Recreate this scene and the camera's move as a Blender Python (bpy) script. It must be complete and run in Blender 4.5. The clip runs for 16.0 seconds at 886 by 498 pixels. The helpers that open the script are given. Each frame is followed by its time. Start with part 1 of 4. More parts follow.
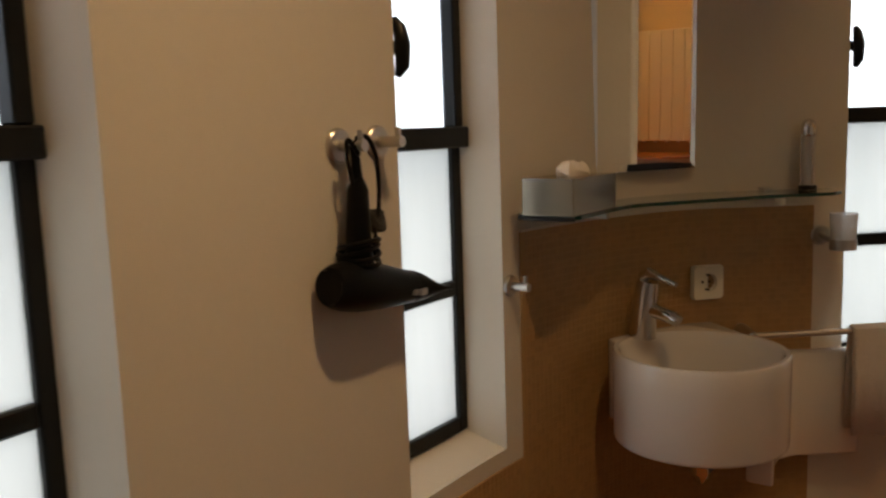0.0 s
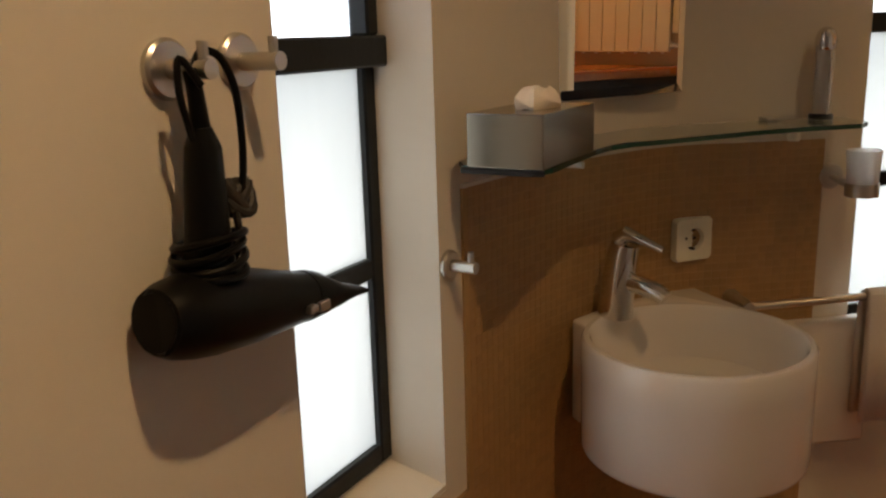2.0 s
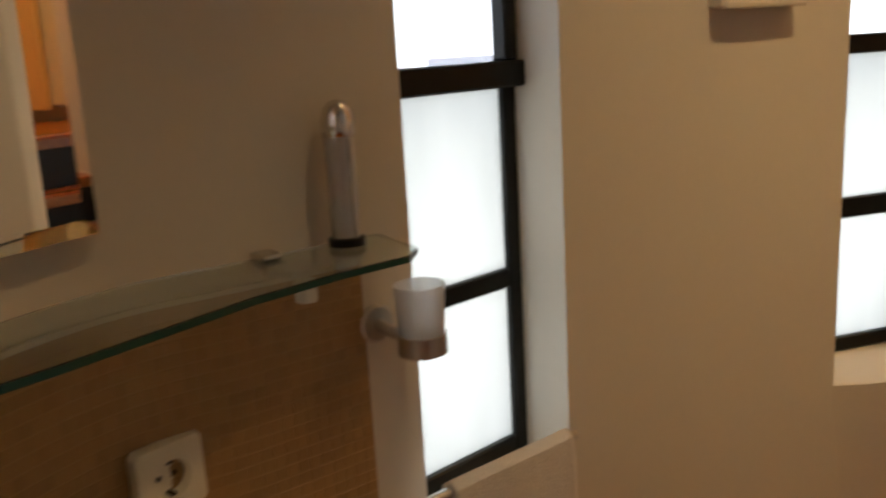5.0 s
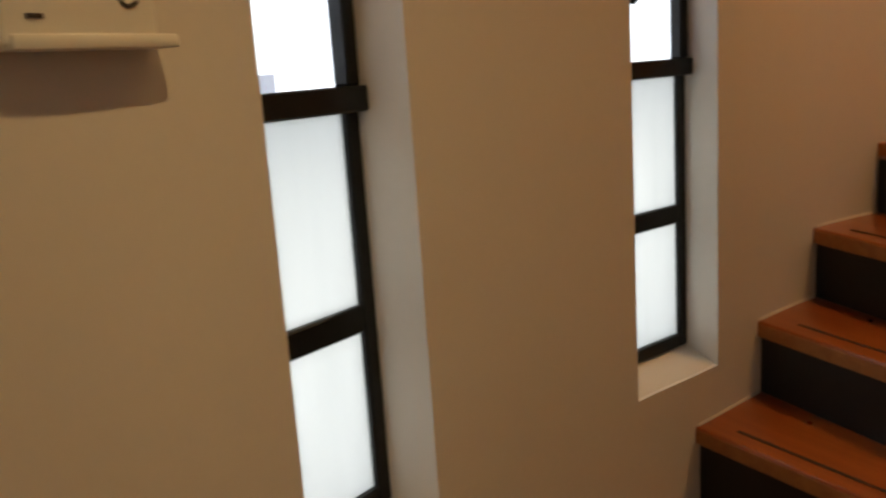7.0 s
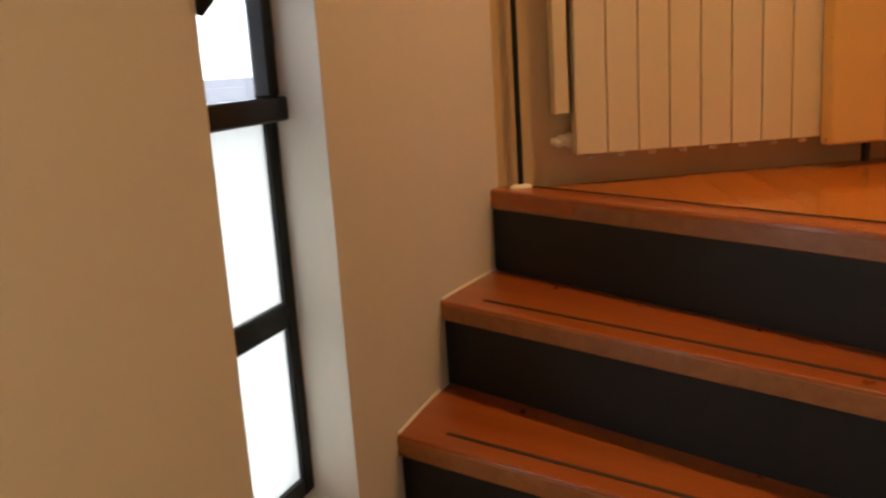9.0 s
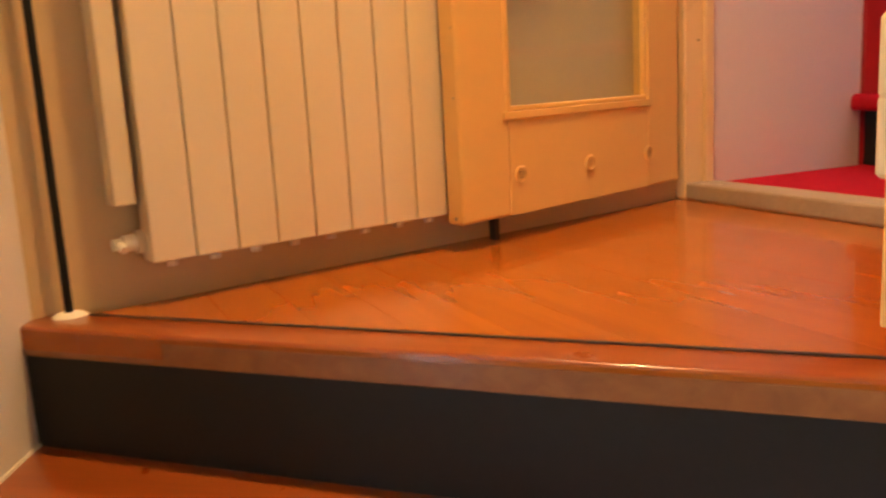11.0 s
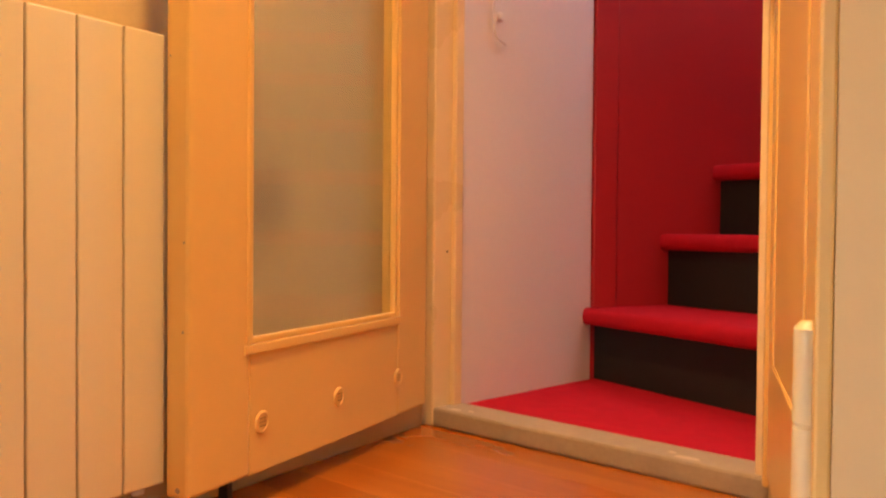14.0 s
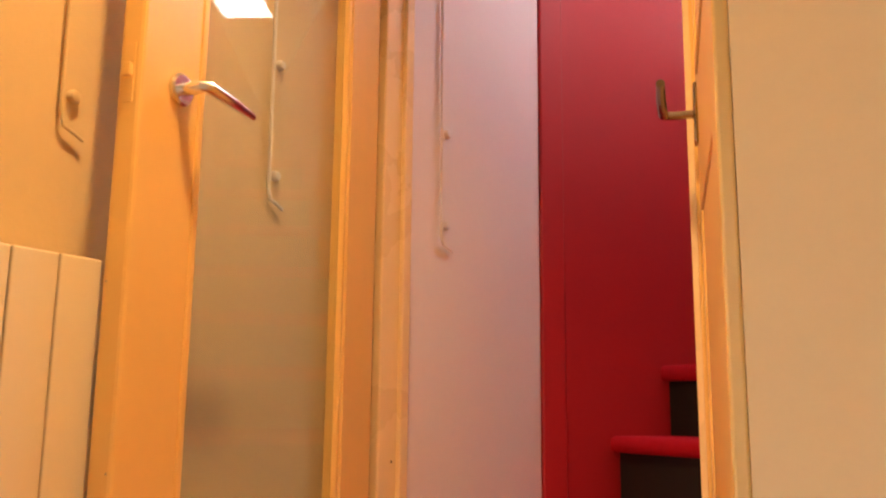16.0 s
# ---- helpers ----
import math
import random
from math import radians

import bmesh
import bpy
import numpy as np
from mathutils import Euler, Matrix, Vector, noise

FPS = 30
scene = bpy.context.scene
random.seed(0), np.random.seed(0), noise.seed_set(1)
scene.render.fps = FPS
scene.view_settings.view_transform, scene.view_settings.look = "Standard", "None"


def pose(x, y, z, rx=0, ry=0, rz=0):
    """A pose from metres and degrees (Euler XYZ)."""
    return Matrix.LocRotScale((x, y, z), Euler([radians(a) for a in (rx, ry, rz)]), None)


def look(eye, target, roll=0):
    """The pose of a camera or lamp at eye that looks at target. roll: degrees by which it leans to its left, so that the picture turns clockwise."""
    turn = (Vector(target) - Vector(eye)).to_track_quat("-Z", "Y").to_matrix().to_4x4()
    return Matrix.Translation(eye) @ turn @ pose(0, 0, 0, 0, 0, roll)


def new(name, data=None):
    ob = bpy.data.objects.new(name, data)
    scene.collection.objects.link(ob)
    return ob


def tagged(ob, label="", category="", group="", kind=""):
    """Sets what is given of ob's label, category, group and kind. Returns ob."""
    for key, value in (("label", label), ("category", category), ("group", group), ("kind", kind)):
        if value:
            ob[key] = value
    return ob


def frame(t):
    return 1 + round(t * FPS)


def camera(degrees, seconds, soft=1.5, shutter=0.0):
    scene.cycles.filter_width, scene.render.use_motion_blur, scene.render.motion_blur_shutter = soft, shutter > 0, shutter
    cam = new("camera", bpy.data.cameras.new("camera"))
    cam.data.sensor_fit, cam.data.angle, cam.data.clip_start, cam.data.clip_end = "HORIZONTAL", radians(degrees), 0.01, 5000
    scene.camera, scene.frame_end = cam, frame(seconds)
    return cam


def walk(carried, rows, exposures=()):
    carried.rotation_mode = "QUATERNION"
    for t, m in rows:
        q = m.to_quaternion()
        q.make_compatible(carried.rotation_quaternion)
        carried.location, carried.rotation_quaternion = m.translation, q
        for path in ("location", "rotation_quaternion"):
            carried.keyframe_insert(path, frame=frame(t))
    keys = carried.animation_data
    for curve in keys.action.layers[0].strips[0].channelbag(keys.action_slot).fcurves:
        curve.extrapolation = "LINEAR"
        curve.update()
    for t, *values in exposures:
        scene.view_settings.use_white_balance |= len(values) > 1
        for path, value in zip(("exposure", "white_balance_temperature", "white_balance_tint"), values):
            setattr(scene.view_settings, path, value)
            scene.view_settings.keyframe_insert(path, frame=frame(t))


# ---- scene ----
cam = camera(54.0, 16.0, 2.2, 0.4)
PATH = [
    (0, (0.214, -0.419, 0.233), (-0.286, 1.498, -0.041), -1.9),
    (0.5, (0.184, -0.297, 0.242), (-0.194, 1.636, -0.106), -2.0),
    (1, (0.147, -0.189, 0.23), (-0.157, 1.748, -0.165), -1.5),
    (1.5, (0.116, -0.066, 0.225), (-0.169, 1.862, -0.222), -1.2),
    (2, (0.084, 0.081, 0.235), (-0.208, 2.0, -0.245), -1.7),
    (2.5, (0.071, 0.2, 0.236), (-0.191, 2.123, -0.25), -1.2),
    (3, (0.05, 0.32, 0.251), (-0.071, 2.25, -0.26), -1.1),
    (3.2, (0.034, 0.37, 0.258), (0.011, 2.301, -0.263), -1.0),
    (5.3, (0.362, 0.892, 0.278), (1.182, 2.664, -0.156), -3.7),
    (5.5, (0.395, 0.949, 0.275), (1.341, 2.658, -0.154), -3.8),
    (6, (0.528, 1.062, 0.265), (1.731, 2.601, -0.163), -4.3),
    (6.5, (0.703, 1.192, 0.272), (2.114, 2.541, -0.16), -4.1),
    (7, (0.842, 1.304, 0.276), (2.427, 2.451, -0.139), -3.9),
    (7.5, (0.948, 1.408, 0.293), (2.703, 2.272, -0.128), -4.3),
    (8, (1.092, 1.481, 0.277), (2.954, 2.085, -0.137), -4.3),
    (8.5, (1.263, 1.549, 0.296), (3.174, 1.943, -0.141), -4.2),
    (9, (1.408, 1.596, 0.294), (3.351, 1.81, -0.132), -3.7),
    (9.5, (1.546, 1.655, 0.305), (3.497, 1.595, -0.133), -3.9),
    (10, (1.684, 1.669, 0.257), (3.621, 1.334, -0.112), -4.6),
    (10.2, (1.743, 1.651, 0.281), (3.661, 1.23, -0.099), -4.2),
    (12.3, (2.222, 1.618, 0.333), (3.717, 0.312, 0.099), -2.2),
    (12.5, (2.242, 1.614, 0.344), (3.707, 0.269, 0.127), -1.6),
    (13, (2.274, 1.597, 0.376), (3.693, 0.197, 0.214), -0.6),
    (13.5, (2.306, 1.57, 0.408), (3.709, 0.149, 0.3), 0.2),
    (14, (2.316, 1.549, 0.433), (3.717, 0.123, 0.389), 0.5),
    (14.5, (2.313, 1.545, 0.462), (3.7, 0.104, 0.508), 1.0),
    (15, (2.303, 1.535, 0.484), (3.668, 0.081, 0.638), 1.0),
    (15.5, (2.299, 1.529, 0.496), (3.634, 0.062, 0.751), 0.6),
    (16, (2.286, 1.525, 0.508), (3.608, 0.066, 0.86), 0.6),
]
walk(cam, [(t, look(eye, target, roll)) for t, eye, target, roll in PATH], [(0, 0.3), (0.5, 0.64), (3.2, 0.62), (5.3, 0.62), (7.0, 0.36), (8.0, 0.55), (8.5, 0.74), (9.5, 1.13), (10.2, 1.58), (12.3, 1.74), (16, 1.62)])

# ---- light ----
world = bpy.data.worlds.new("sky")
scene.world = world
world.use_nodes = True
wn = world.node_tree.nodes
sky = wn.new("ShaderNodeTexSky")
sky.sky_type, sky.sun_disc = "NISHITA", False
sky.sun_elevation, sky.sun_rotation = radians(49), radians(198)
sky.dust_density = 1.6
wn["Background"].inputs[1].default_value = 0.26
world.node_tree.links.new(sky.outputs[0], wn["Background"].inputs[0])


def lamp(name, kind, m, power, colour, size=0.1, spread=None):
    d = bpy.data.lights.new(name, kind)
    d.energy, d.color = power, colour
    ob = new(name, d)
    ob.matrix_world = m
    if kind == "AREA":
        d.shape, d.size = "DISK", size
        if spread:
            d.spread = radians(spread)
    elif kind == "POINT":
        d.shadow_soft_size = size
    elif kind == "SUN":
        d.angle = radians(size)
    return ob


lamp("sun", "SUN", look((0, 0, 0), (0.3, 0.9, -1.1)), 2.5, (1, 0.97, 0.92), 5)
lamp("bath_light", "AREA", look((0.75, 0.0, 2.15), (-0.33, 0.52, 0.25)), 3.2, (1.0, 0.635, 0.30), 0.08, 70)
lamp("bath_light", "AREA", look((1.22, 0.78, 2.2), (1.40, 1.96, 0.2)), 1.35, (1.0, 0.66, 0.30), 0.08, 54)
lamp("landing_light", "AREA", look((2.96, 1.00, 2.2), (2.95, 1.02, 0)), 6.8, (1.0, 0.58, 0.225), 0.10, 112)
lamp("red_hall_light", "AREA", look((3.02, -0.42, 2.15), (3.67, -0.30, 0.9)), 1.7, (1.0, 0.88, 0.90), 0.25)

# ---- materials ----


def material(name, base, rough=0.6, metal=0.0, vary=0.12, scale=8.0, fine=90.0, bump=0.05, spec=0.5, coat=0.0):
    m = bpy.data.materials.new(name)
    m.use_nodes = True
    nt = m.node_tree
    n, l = nt.nodes, nt.links
    b = n["Principled BSDF"]
    b.inputs["Metallic"].default_value = metal
    b.inputs["Specular IOR Level"].default_value = spec
    b.inputs["Coat Weight"].default_value = coat
    co = n.new("ShaderNodeTexCoord")
    n1, n2 = n.new("ShaderNodeTexNoise"), n.new("ShaderNodeTexNoise")
    n1.inputs["Scale"].default_value, n2.inputs["Scale"].default_value = scale, fine
    n1.inputs["Detail"].default_value = 4
    for k in (n1, n2):
        l.new(co.outputs["Object"], k.inputs["Vector"])
    mix = n.new("ShaderNodeMix")
    mix.data_type = "RGBA"
    mix.inputs["A"].default_value = (*[c * (1 - vary) for c in base], 1)
    mix.inputs["B"].default_value = (*[min(1, c * (1 + vary)) for c in base], 1)
    add = n.new("ShaderNodeMath")
    add.operation = "MULTIPLY_ADD"
    add.inputs[1].default_value, add.inputs[2].default_value = 0.35, 0.0
    l.new(n2.outputs["Fac"], add.inputs[0])
    add2 = n.new("ShaderNodeMath")
    add2.operation = "MULTIPLY_ADD"
    add2.inputs[1].default_value = 0.65
    l.new(n1.outputs["Fac"], add2.inputs[0])
    l.new(add.outputs[0], add2.inputs[2])
    l.new(add2.outputs[0], mix.inputs["Factor"])
    l.new(mix.outputs["Result"], b.inputs["Base Color"])
    r = n.new("ShaderNodeMapRange")
    r.inputs["To Min"].default_value, r.inputs["To Max"].default_value = max(0.02, rough - 0.08), min(1, rough + 0.08)
    l.new(n1.outputs["Fac"], r.inputs["Value"])
    l.new(r.outputs[0], b.inputs["Roughness"])
    if bump:
        bp = n.new("ShaderNodeBump")
        bp.inputs["Strength"].default_value, bp.inputs["Distance"].default_value = bump, 0.01
        l.new(add2.outputs[0], bp.inputs["Height"])
        l.new(bp.outputs[0], b.inputs["Normal"])
    return m


def wood(name, dark, light, grain=(1.5, 30, 30), rough=0.28, coat=0.3, rand=0.25):
    m = material(name, light, rough, vary=0.05, bump=0.0, coat=coat)
    nt = m.node_tree
    n, l = nt.nodes, nt.links
    b = n["Principled BSDF"]
    co = n.new("ShaderNodeTexCoord")
    mp = n.new("ShaderNodeMapping")
    mp.inputs["Scale"].default_value = grain
    l.new(co.outputs["Object"], mp.inputs["Vector"])
    info = n.new("ShaderNodeObjectInfo")
    off = n.new("ShaderNodeVectorMath")
    off.operation = "SCALE"
    off.inputs[0].default_value = (7, 3, 5)
    l.new(info.outputs["Random"], off.inputs["Scale"])
    l.new(off.outputs[0], mp.inputs["Location"])
    nz = n.new("ShaderNodeTexNoise")
    nz.inputs["Scale"].default_value, nz.inputs["Detail"].default_value = 1.6, 6
    nz.inputs["Distortion"].default_value = 0.6
    l.new(mp.outputs[0], nz.inputs["Vector"])
    rp = n.new("ShaderNodeValToRGB")
    rp.color_ramp.elements[0].position, rp.color_ramp.elements[1].position = 0.33, 0.68
    rp.color_ramp.elements[0].color, rp.color_ramp.elements[1].color = (*dark, 1), (*light, 1)
    l.new(nz.outputs["Fac"], rp.inputs["Fac"])
    hs = n.new("ShaderNodeHueSaturation")
    mr = n.new("ShaderNodeMapRange")
    mr.inputs["To Min"].default_value, mr.inputs["To Max"].default_value = 1 - rand, 1 + rand
    l.new(info.outputs["Random"], mr.inputs["Value"])
    l.new(mr.outputs[0], hs.inputs["Value"])
    l.new(rp.outputs[0], hs.inputs["Color"])
    l.new(hs.outputs[0], b.inputs["Base Color"])
    bp = n.new("ShaderNodeBump")
    bp.inputs["Strength"].default_value, bp.inputs["Distance"].default_value = 0.06, 0.004
    l.new(nz.outputs["Fac"], bp.inputs["Height"])
    l.new(bp.outputs[0], b.inputs["Normal"])
    return m


def glassy(name, colour, rough, transmission=1.0, ior=1.45):
    m = material(name, colour, rough, vary=0.02, bump=0.0)
    if rough < 0.05:
        for link in list(m.node_tree.nodes["Principled BSDF"].inputs["Roughness"].links):
            m.node_tree.links.remove(link)
        m.node_tree.nodes["Principled BSDF"].inputs["Roughness"].default_value = rough
    m.node_tree.nodes["Principled BSDF"].inputs["Transmission Weight"].default_value = transmission
    m.node_tree.nodes["Principled BSDF"].inputs["IOR"].default_value = ior
    return m


def frosted(name):
    m = bpy.data.materials.new(name)
    m.use_nodes = True
    n, l = m.node_tree.nodes, m.node_tree.links
    n.remove(n["Principled BSDF"])
    tr, df, mx = n.new("ShaderNodeBsdfTranslucent"), n.new("ShaderNodeBsdfDiffuse"), n.new("ShaderNodeMixShader")
    nz, rp = n.new("ShaderNodeTexNoise"), n.new("ShaderNodeValToRGB")
    nz.inputs["Scale"].default_value = 1.0
    co, mp = n.new("ShaderNodeTexCoord"), n.new("ShaderNodeMapping")
    mp.inputs["Scale"].default_value = (22, 22, 3)
    l.new(co.outputs["Object"], mp.inputs["Vector"])
    l.new(mp.outputs[0], nz.inputs["Vector"])
    rp.color_ramp.elements[0].color, rp.color_ramp.elements[1].color = (0.52, 0.535, 0.52, 1), (0.59, 0.60, 0.585, 1)
    l.new(nz.outputs["Fac"], rp.inputs["Fac"])
    l.new(rp.outputs[0], tr.inputs["Color"])
    l.new(rp.outputs[0], df.inputs["Color"])
    mx.inputs["Fac"].default_value = 0.08
    l.new(tr.outputs[0], mx.inputs[1])
    l.new(df.outputs[0], mx.inputs[2])
    l.new(mx.outputs[0], n["Material Output"].inputs["Surface"])
    return m


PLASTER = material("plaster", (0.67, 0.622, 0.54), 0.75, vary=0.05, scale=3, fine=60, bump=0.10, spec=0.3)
# PLASTER deepened to ochre; the landing lamp's warm light is put into it
LAMPLIT_PLASTER = material("lamplit_plaster", (0.62, 0.47, 0.265), 0.7, vary=0.05, scale=3, fine=60, bump=0.10, spec=0.3)
WHITE_PLASTER = material("white_plaster", (0.74, 0.68, 0.68), 0.6, vary=0.04, scale=3, fine=60, bump=0.08, spec=0.35)
RED_WALL = material("red_wall", (0.42, 0.012, 0.018), 0.55, vary=0.08, scale=4, bump=0.08)
RED_CARPET = material("red_carpet", (0.50, 0.012, 0.03), 0.95, vary=0.25, scale=25, fine=500, bump=0.8, spec=0.1)
BLACK_RISER = material("black_riser", (0.019, 0.0195, 0.0205), 0.5, vary=0.25, scale=6, bump=0.03, spec=0.22)
FLOOR_WOOD = wood("floor_wood", (0.33, 0.086, 0.008), (0.40, 0.112, 0.010), (0.7, 9, 9), 0.22, 0.3, 0.07)
TREAD_WOOD = wood("tread_wood", (0.25, 0.054, 0.008), (0.32, 0.080, 0.013), (1.1, 20, 20), 0.30, 0.25, 0.06)
NOSING_WOOD = wood("worn_nosing_wood", (0.27, 0.098, 0.026), (0.34, 0.135, 0.036), (1.4, 30, 30), 0.42, 0.08, 0.06)
CREAM = material("cream_gloss_paint", (0.78, 0.50, 0.16), 0.32, vary=0.05, scale=5, fine=40, bump=0.06)
# CREAM made paler; the hall's daylight on the frame is put into this colour
DAYLIT_PAINT = material("daylit_frame_paint", (0.78, 0.60, 0.34), 0.28, vary=0.05, scale=5, fine=40, bump=0.05)
INTAKE = material("intake_black", (0.003, 0.003, 0.003), 0.9, vary=0.2, bump=0.0, spec=0.05)
HINGE_PAINT = material("hinge_paint", (0.76, 0.62, 0.36), 0.35, vary=0.06, scale=12, bump=0.04)
RADIATOR = material("radiator_enamel", (0.74, 0.65, 0.46), 0.38, vary=0.03, scale=5, bump=0.02)
BLACK_STEEL = material("black_steel", (0.006, 0.0065, 0.0065), 0.36, vary=0.4, scale=20, bump=0.08, spec=0.25)
STEEL = material("brushed_steel", (0.56, 0.53, 0.49), 0.34, metal=1.0, vary=0.10, scale=10, fine=200, bump=0.03)
SATIN = material("satin_chrome", (0.82, 0.80, 0.77), 0.24, metal=1.0, vary=0.05, bump=0.0)
CHROME = material("chrome", (0.72, 0.70, 0.68), 0.08, metal=1.0, vary=0.05, bump=0.0)
CERAMIC = material("ceramic", (0.78, 0.74, 0.70), 0.12, vary=0.02, scale=3, bump=0.0, coat=0.4)
WHITE_PLASTIC = material("white_plastic", (0.76, 0.73, 0.62), 0.35, vary=0.03, bump=0.0)
BLACK_PLASTIC = material("black_plastic", (0.004, 0.004, 0.004), 0.36, vary=0.2, bump=0.02, spec=0.14)
BOX_STEEL = material("dark_brushed_steel", (0.32, 0.275, 0.215), 0.20, metal=1.0, vary=0.06, scale=12, fine=250, bump=0.0)
BRASS_DARK = material("vent_holes_brass", (0.22, 0.12, 0.04), 0.5, vary=0.1, bump=0.0)
RUBBER = material("black_rubber", (0.015, 0.013, 0.012), 0.6, vary=0.2, bump=0.1)
TOWEL = material("towel_cotton", (0.80, 0.76, 0.72), 0.95, vary=0.08, scale=20, fine=400, bump=0.9, spec=0.1)
TISSUE = material("tissue_paper", (0.82, 0.76, 0.68), 0.9, vary=0.03, bump=0.2, spec=0.1)
GROUT = material("grout", (0.43, 0.275, 0.125), 0.85, vary=0.1, scale=20, bump=0.1)
THRESHOLD = material("worn_grey_paint", (0.36, 0.29, 0.20), 0.6, vary=0.3, scale=14, fine=80, bump=0.25)
BARE_WOOD = material("bare_wood", (0.58, 0.47, 0.33), 0.7, vary=0.25, scale=30, bump=0.2)
GLASS = glassy("clear_glass", (0.97, 0.99, 0.98), 0.0)
SHELF_GLASS = glassy("green_edged_glass", (0.84, 0.95, 0.90), 0.01)
EDGE_GLASS = material("green_glass_edge", (0.012, 0.055, 0.040), 0.08, vary=0.2, bump=0.0)
DOOR_GLASS = glassy("door_glass", (0.70, 0.72, 0.73), 0.0, 1.0, 1.30)
CUP_GLASS = glassy("frosted_cup_glass", (0.95, 0.95, 0.95), 0.55, 0.7)
FROSTED = frosted("frosted_pane")
MIRROR = material("mirror", (0.90, 0.90, 0.89), 0.03, metal=1.0, vary=0.01, bump=0.0)
for link in list(MIRROR.node_tree.nodes["Principled BSDF"].inputs["Roughness"].links):
    MIRROR.node_tree.links.remove(link)
MIRROR.node_tree.nodes["Principled BSDF"].inputs["Roughness"].default_value = 0.0
DARK = material("dark_gap", (0.03, 0.02, 0.015), 0.8, bump=0.0)
CITY = material("pale_facade", (0.34, 0.35, 0.38), 0.9, vary=0.1, scale=0.4, bump=0.0)
GROUND = material("far_ground", (0.30, 0.30, 0.28), 0.9, vary=0.2, scale=0.05, bump=0.0)


DIFFUSER = material("light_diffuser", (0.8, 0.8, 0.8), 0.5, vary=0.02, bump=0.0)
DIFFUSER.node_tree.nodes["Principled BSDF"].inputs["Emission Color"].default_value = (1.0, 0.95, 0.95, 1)
DIFFUSER.node_tree.nodes["Principled BSDF"].inputs["Emission Strength"].default_value = 6.5


def mosaic_material():
    m = material("mosaic_glaze", (0.375, 0.226, 0.092), 0.35, vary=0.15, scale=9, fine=120, bump=0.03)
    n, l = m.node_tree.nodes, m.node_tree.links
    b = n["Principled BSDF"]
    src = b.inputs["Base Color"].links[0].from_socket
    geo, info = n.new("ShaderNodeNewGeometry"), n.new("ShaderNodeObjectInfo")
    ad = n.new("ShaderNodeMath")
    ad.operation = "ADD"
    l.new(geo.outputs["Random Per Island"], ad.inputs[0])
    l.new(info.outputs["Random"], ad.inputs[1])
    fr = n.new("ShaderNodeMath")
    fr.operation = "FRACT"
    l.new(ad.outputs[0], fr.inputs[0])
    mr, hs = n.new("ShaderNodeMapRange"), n.new("ShaderNodeHueSaturation")
    mr.inputs["To Min"].default_value, mr.inputs["To Max"].default_value = 0.92, 1.08
    l.new(fr.outputs[0], mr.inputs["Value"])
    l.new(mr.outputs[0], hs.inputs["Value"])
    l.new(src, hs.inputs["Color"])
    l.new(hs.outputs[0], b.inputs["Base Color"])
    return m


MOSAIC = mosaic_material()

# ---- mesh helpers ----


def mesh_of(name, bm, mat, smooth=False):
    bmesh.ops.recalc_face_normals(bm, faces=bm.faces[:])
    me = bpy.data.meshes.new(name)
    bm.to_mesh(me)
    bm.free()
    me.materials.append(mat)
    if smooth:
        me.shade_smooth()
        me.set_sharp_from_angle(angle=radians(35))
    return me


def part(name, bm, mat, parent=None, label="", smooth=False, m=None):
    ob = new(name, mesh_of(name, bm, mat, smooth))
    if m is not None:
        ob.matrix_basis = m
    ob.parent = parent
    if label:
        ob["label"] = label
    return ob


def empty(name, m, label, category, group="", kind=""):
    ob = new(name)
    ob.empty_display_size = 0.05
    ob.matrix_basis = m
    return tagged(ob, label, category, group, kind)


def box(x0, x1, y0, y1, z0, z1, bevel=0.0, bm=None, seg=2):
    b = bmesh.new()
    v = [b.verts.new((x, y, z)) for z in (z0, z1) for x, y in ((x0, y0), (x1, y0), (x1, y1), (x0, y1))]
    for f in ((0, 3, 2, 1), (4, 5, 6, 7), (0, 1, 5, 4), (1, 2, 6, 5), (2, 3, 7, 6), (3, 0, 4, 7)):
        b.faces.new([v[i] for i in f])
    if bevel:
        bmesh.ops.bevel(b, geom=b.edges[:], offset=bevel, segments=seg, affect="EDGES", profile=0.5)
    return join(bm, b)


def join(bm, b, m=None):
    if m is not None:
        bmesh.ops.transform(b, matrix=m, verts=b.verts[:])
    if bm is None:
        return b
    me = bpy.data.meshes.new("tmp")
    b.to_mesh(me)
    b.free()
    bm.from_mesh(me)
    bpy.data.meshes.remove(me)
    return bm


def prism(poly, z0, z1, bevel=0.0, bm=None, top_only=False, seg=2):
    b = bmesh.new()
    lo = [b.verts.new((x, y, z0)) for x, y in poly]
    hi = [b.verts.new((x, y, z1)) for x, y in poly]
    k = len(poly)
    b.faces.new(lo[::-1])
    b.faces.new(hi)
    for i in range(k):
        b.faces.new((lo[i], lo[(i + 1) % k], hi[(i + 1) % k], hi[i]))
    bmesh.ops.recalc_face_normals(b, faces=b.faces[:])
    if bevel:
        es = [e for e in b.edges if all(v.co.z > z1 - 1e-6 for v in e.verts)] if top_only else b.edges[:]
        bmesh.ops.bevel(b, geom=es, offset=bevel, segments=seg, affect="EDGES", profile=0.5)
    return join(bm, b)


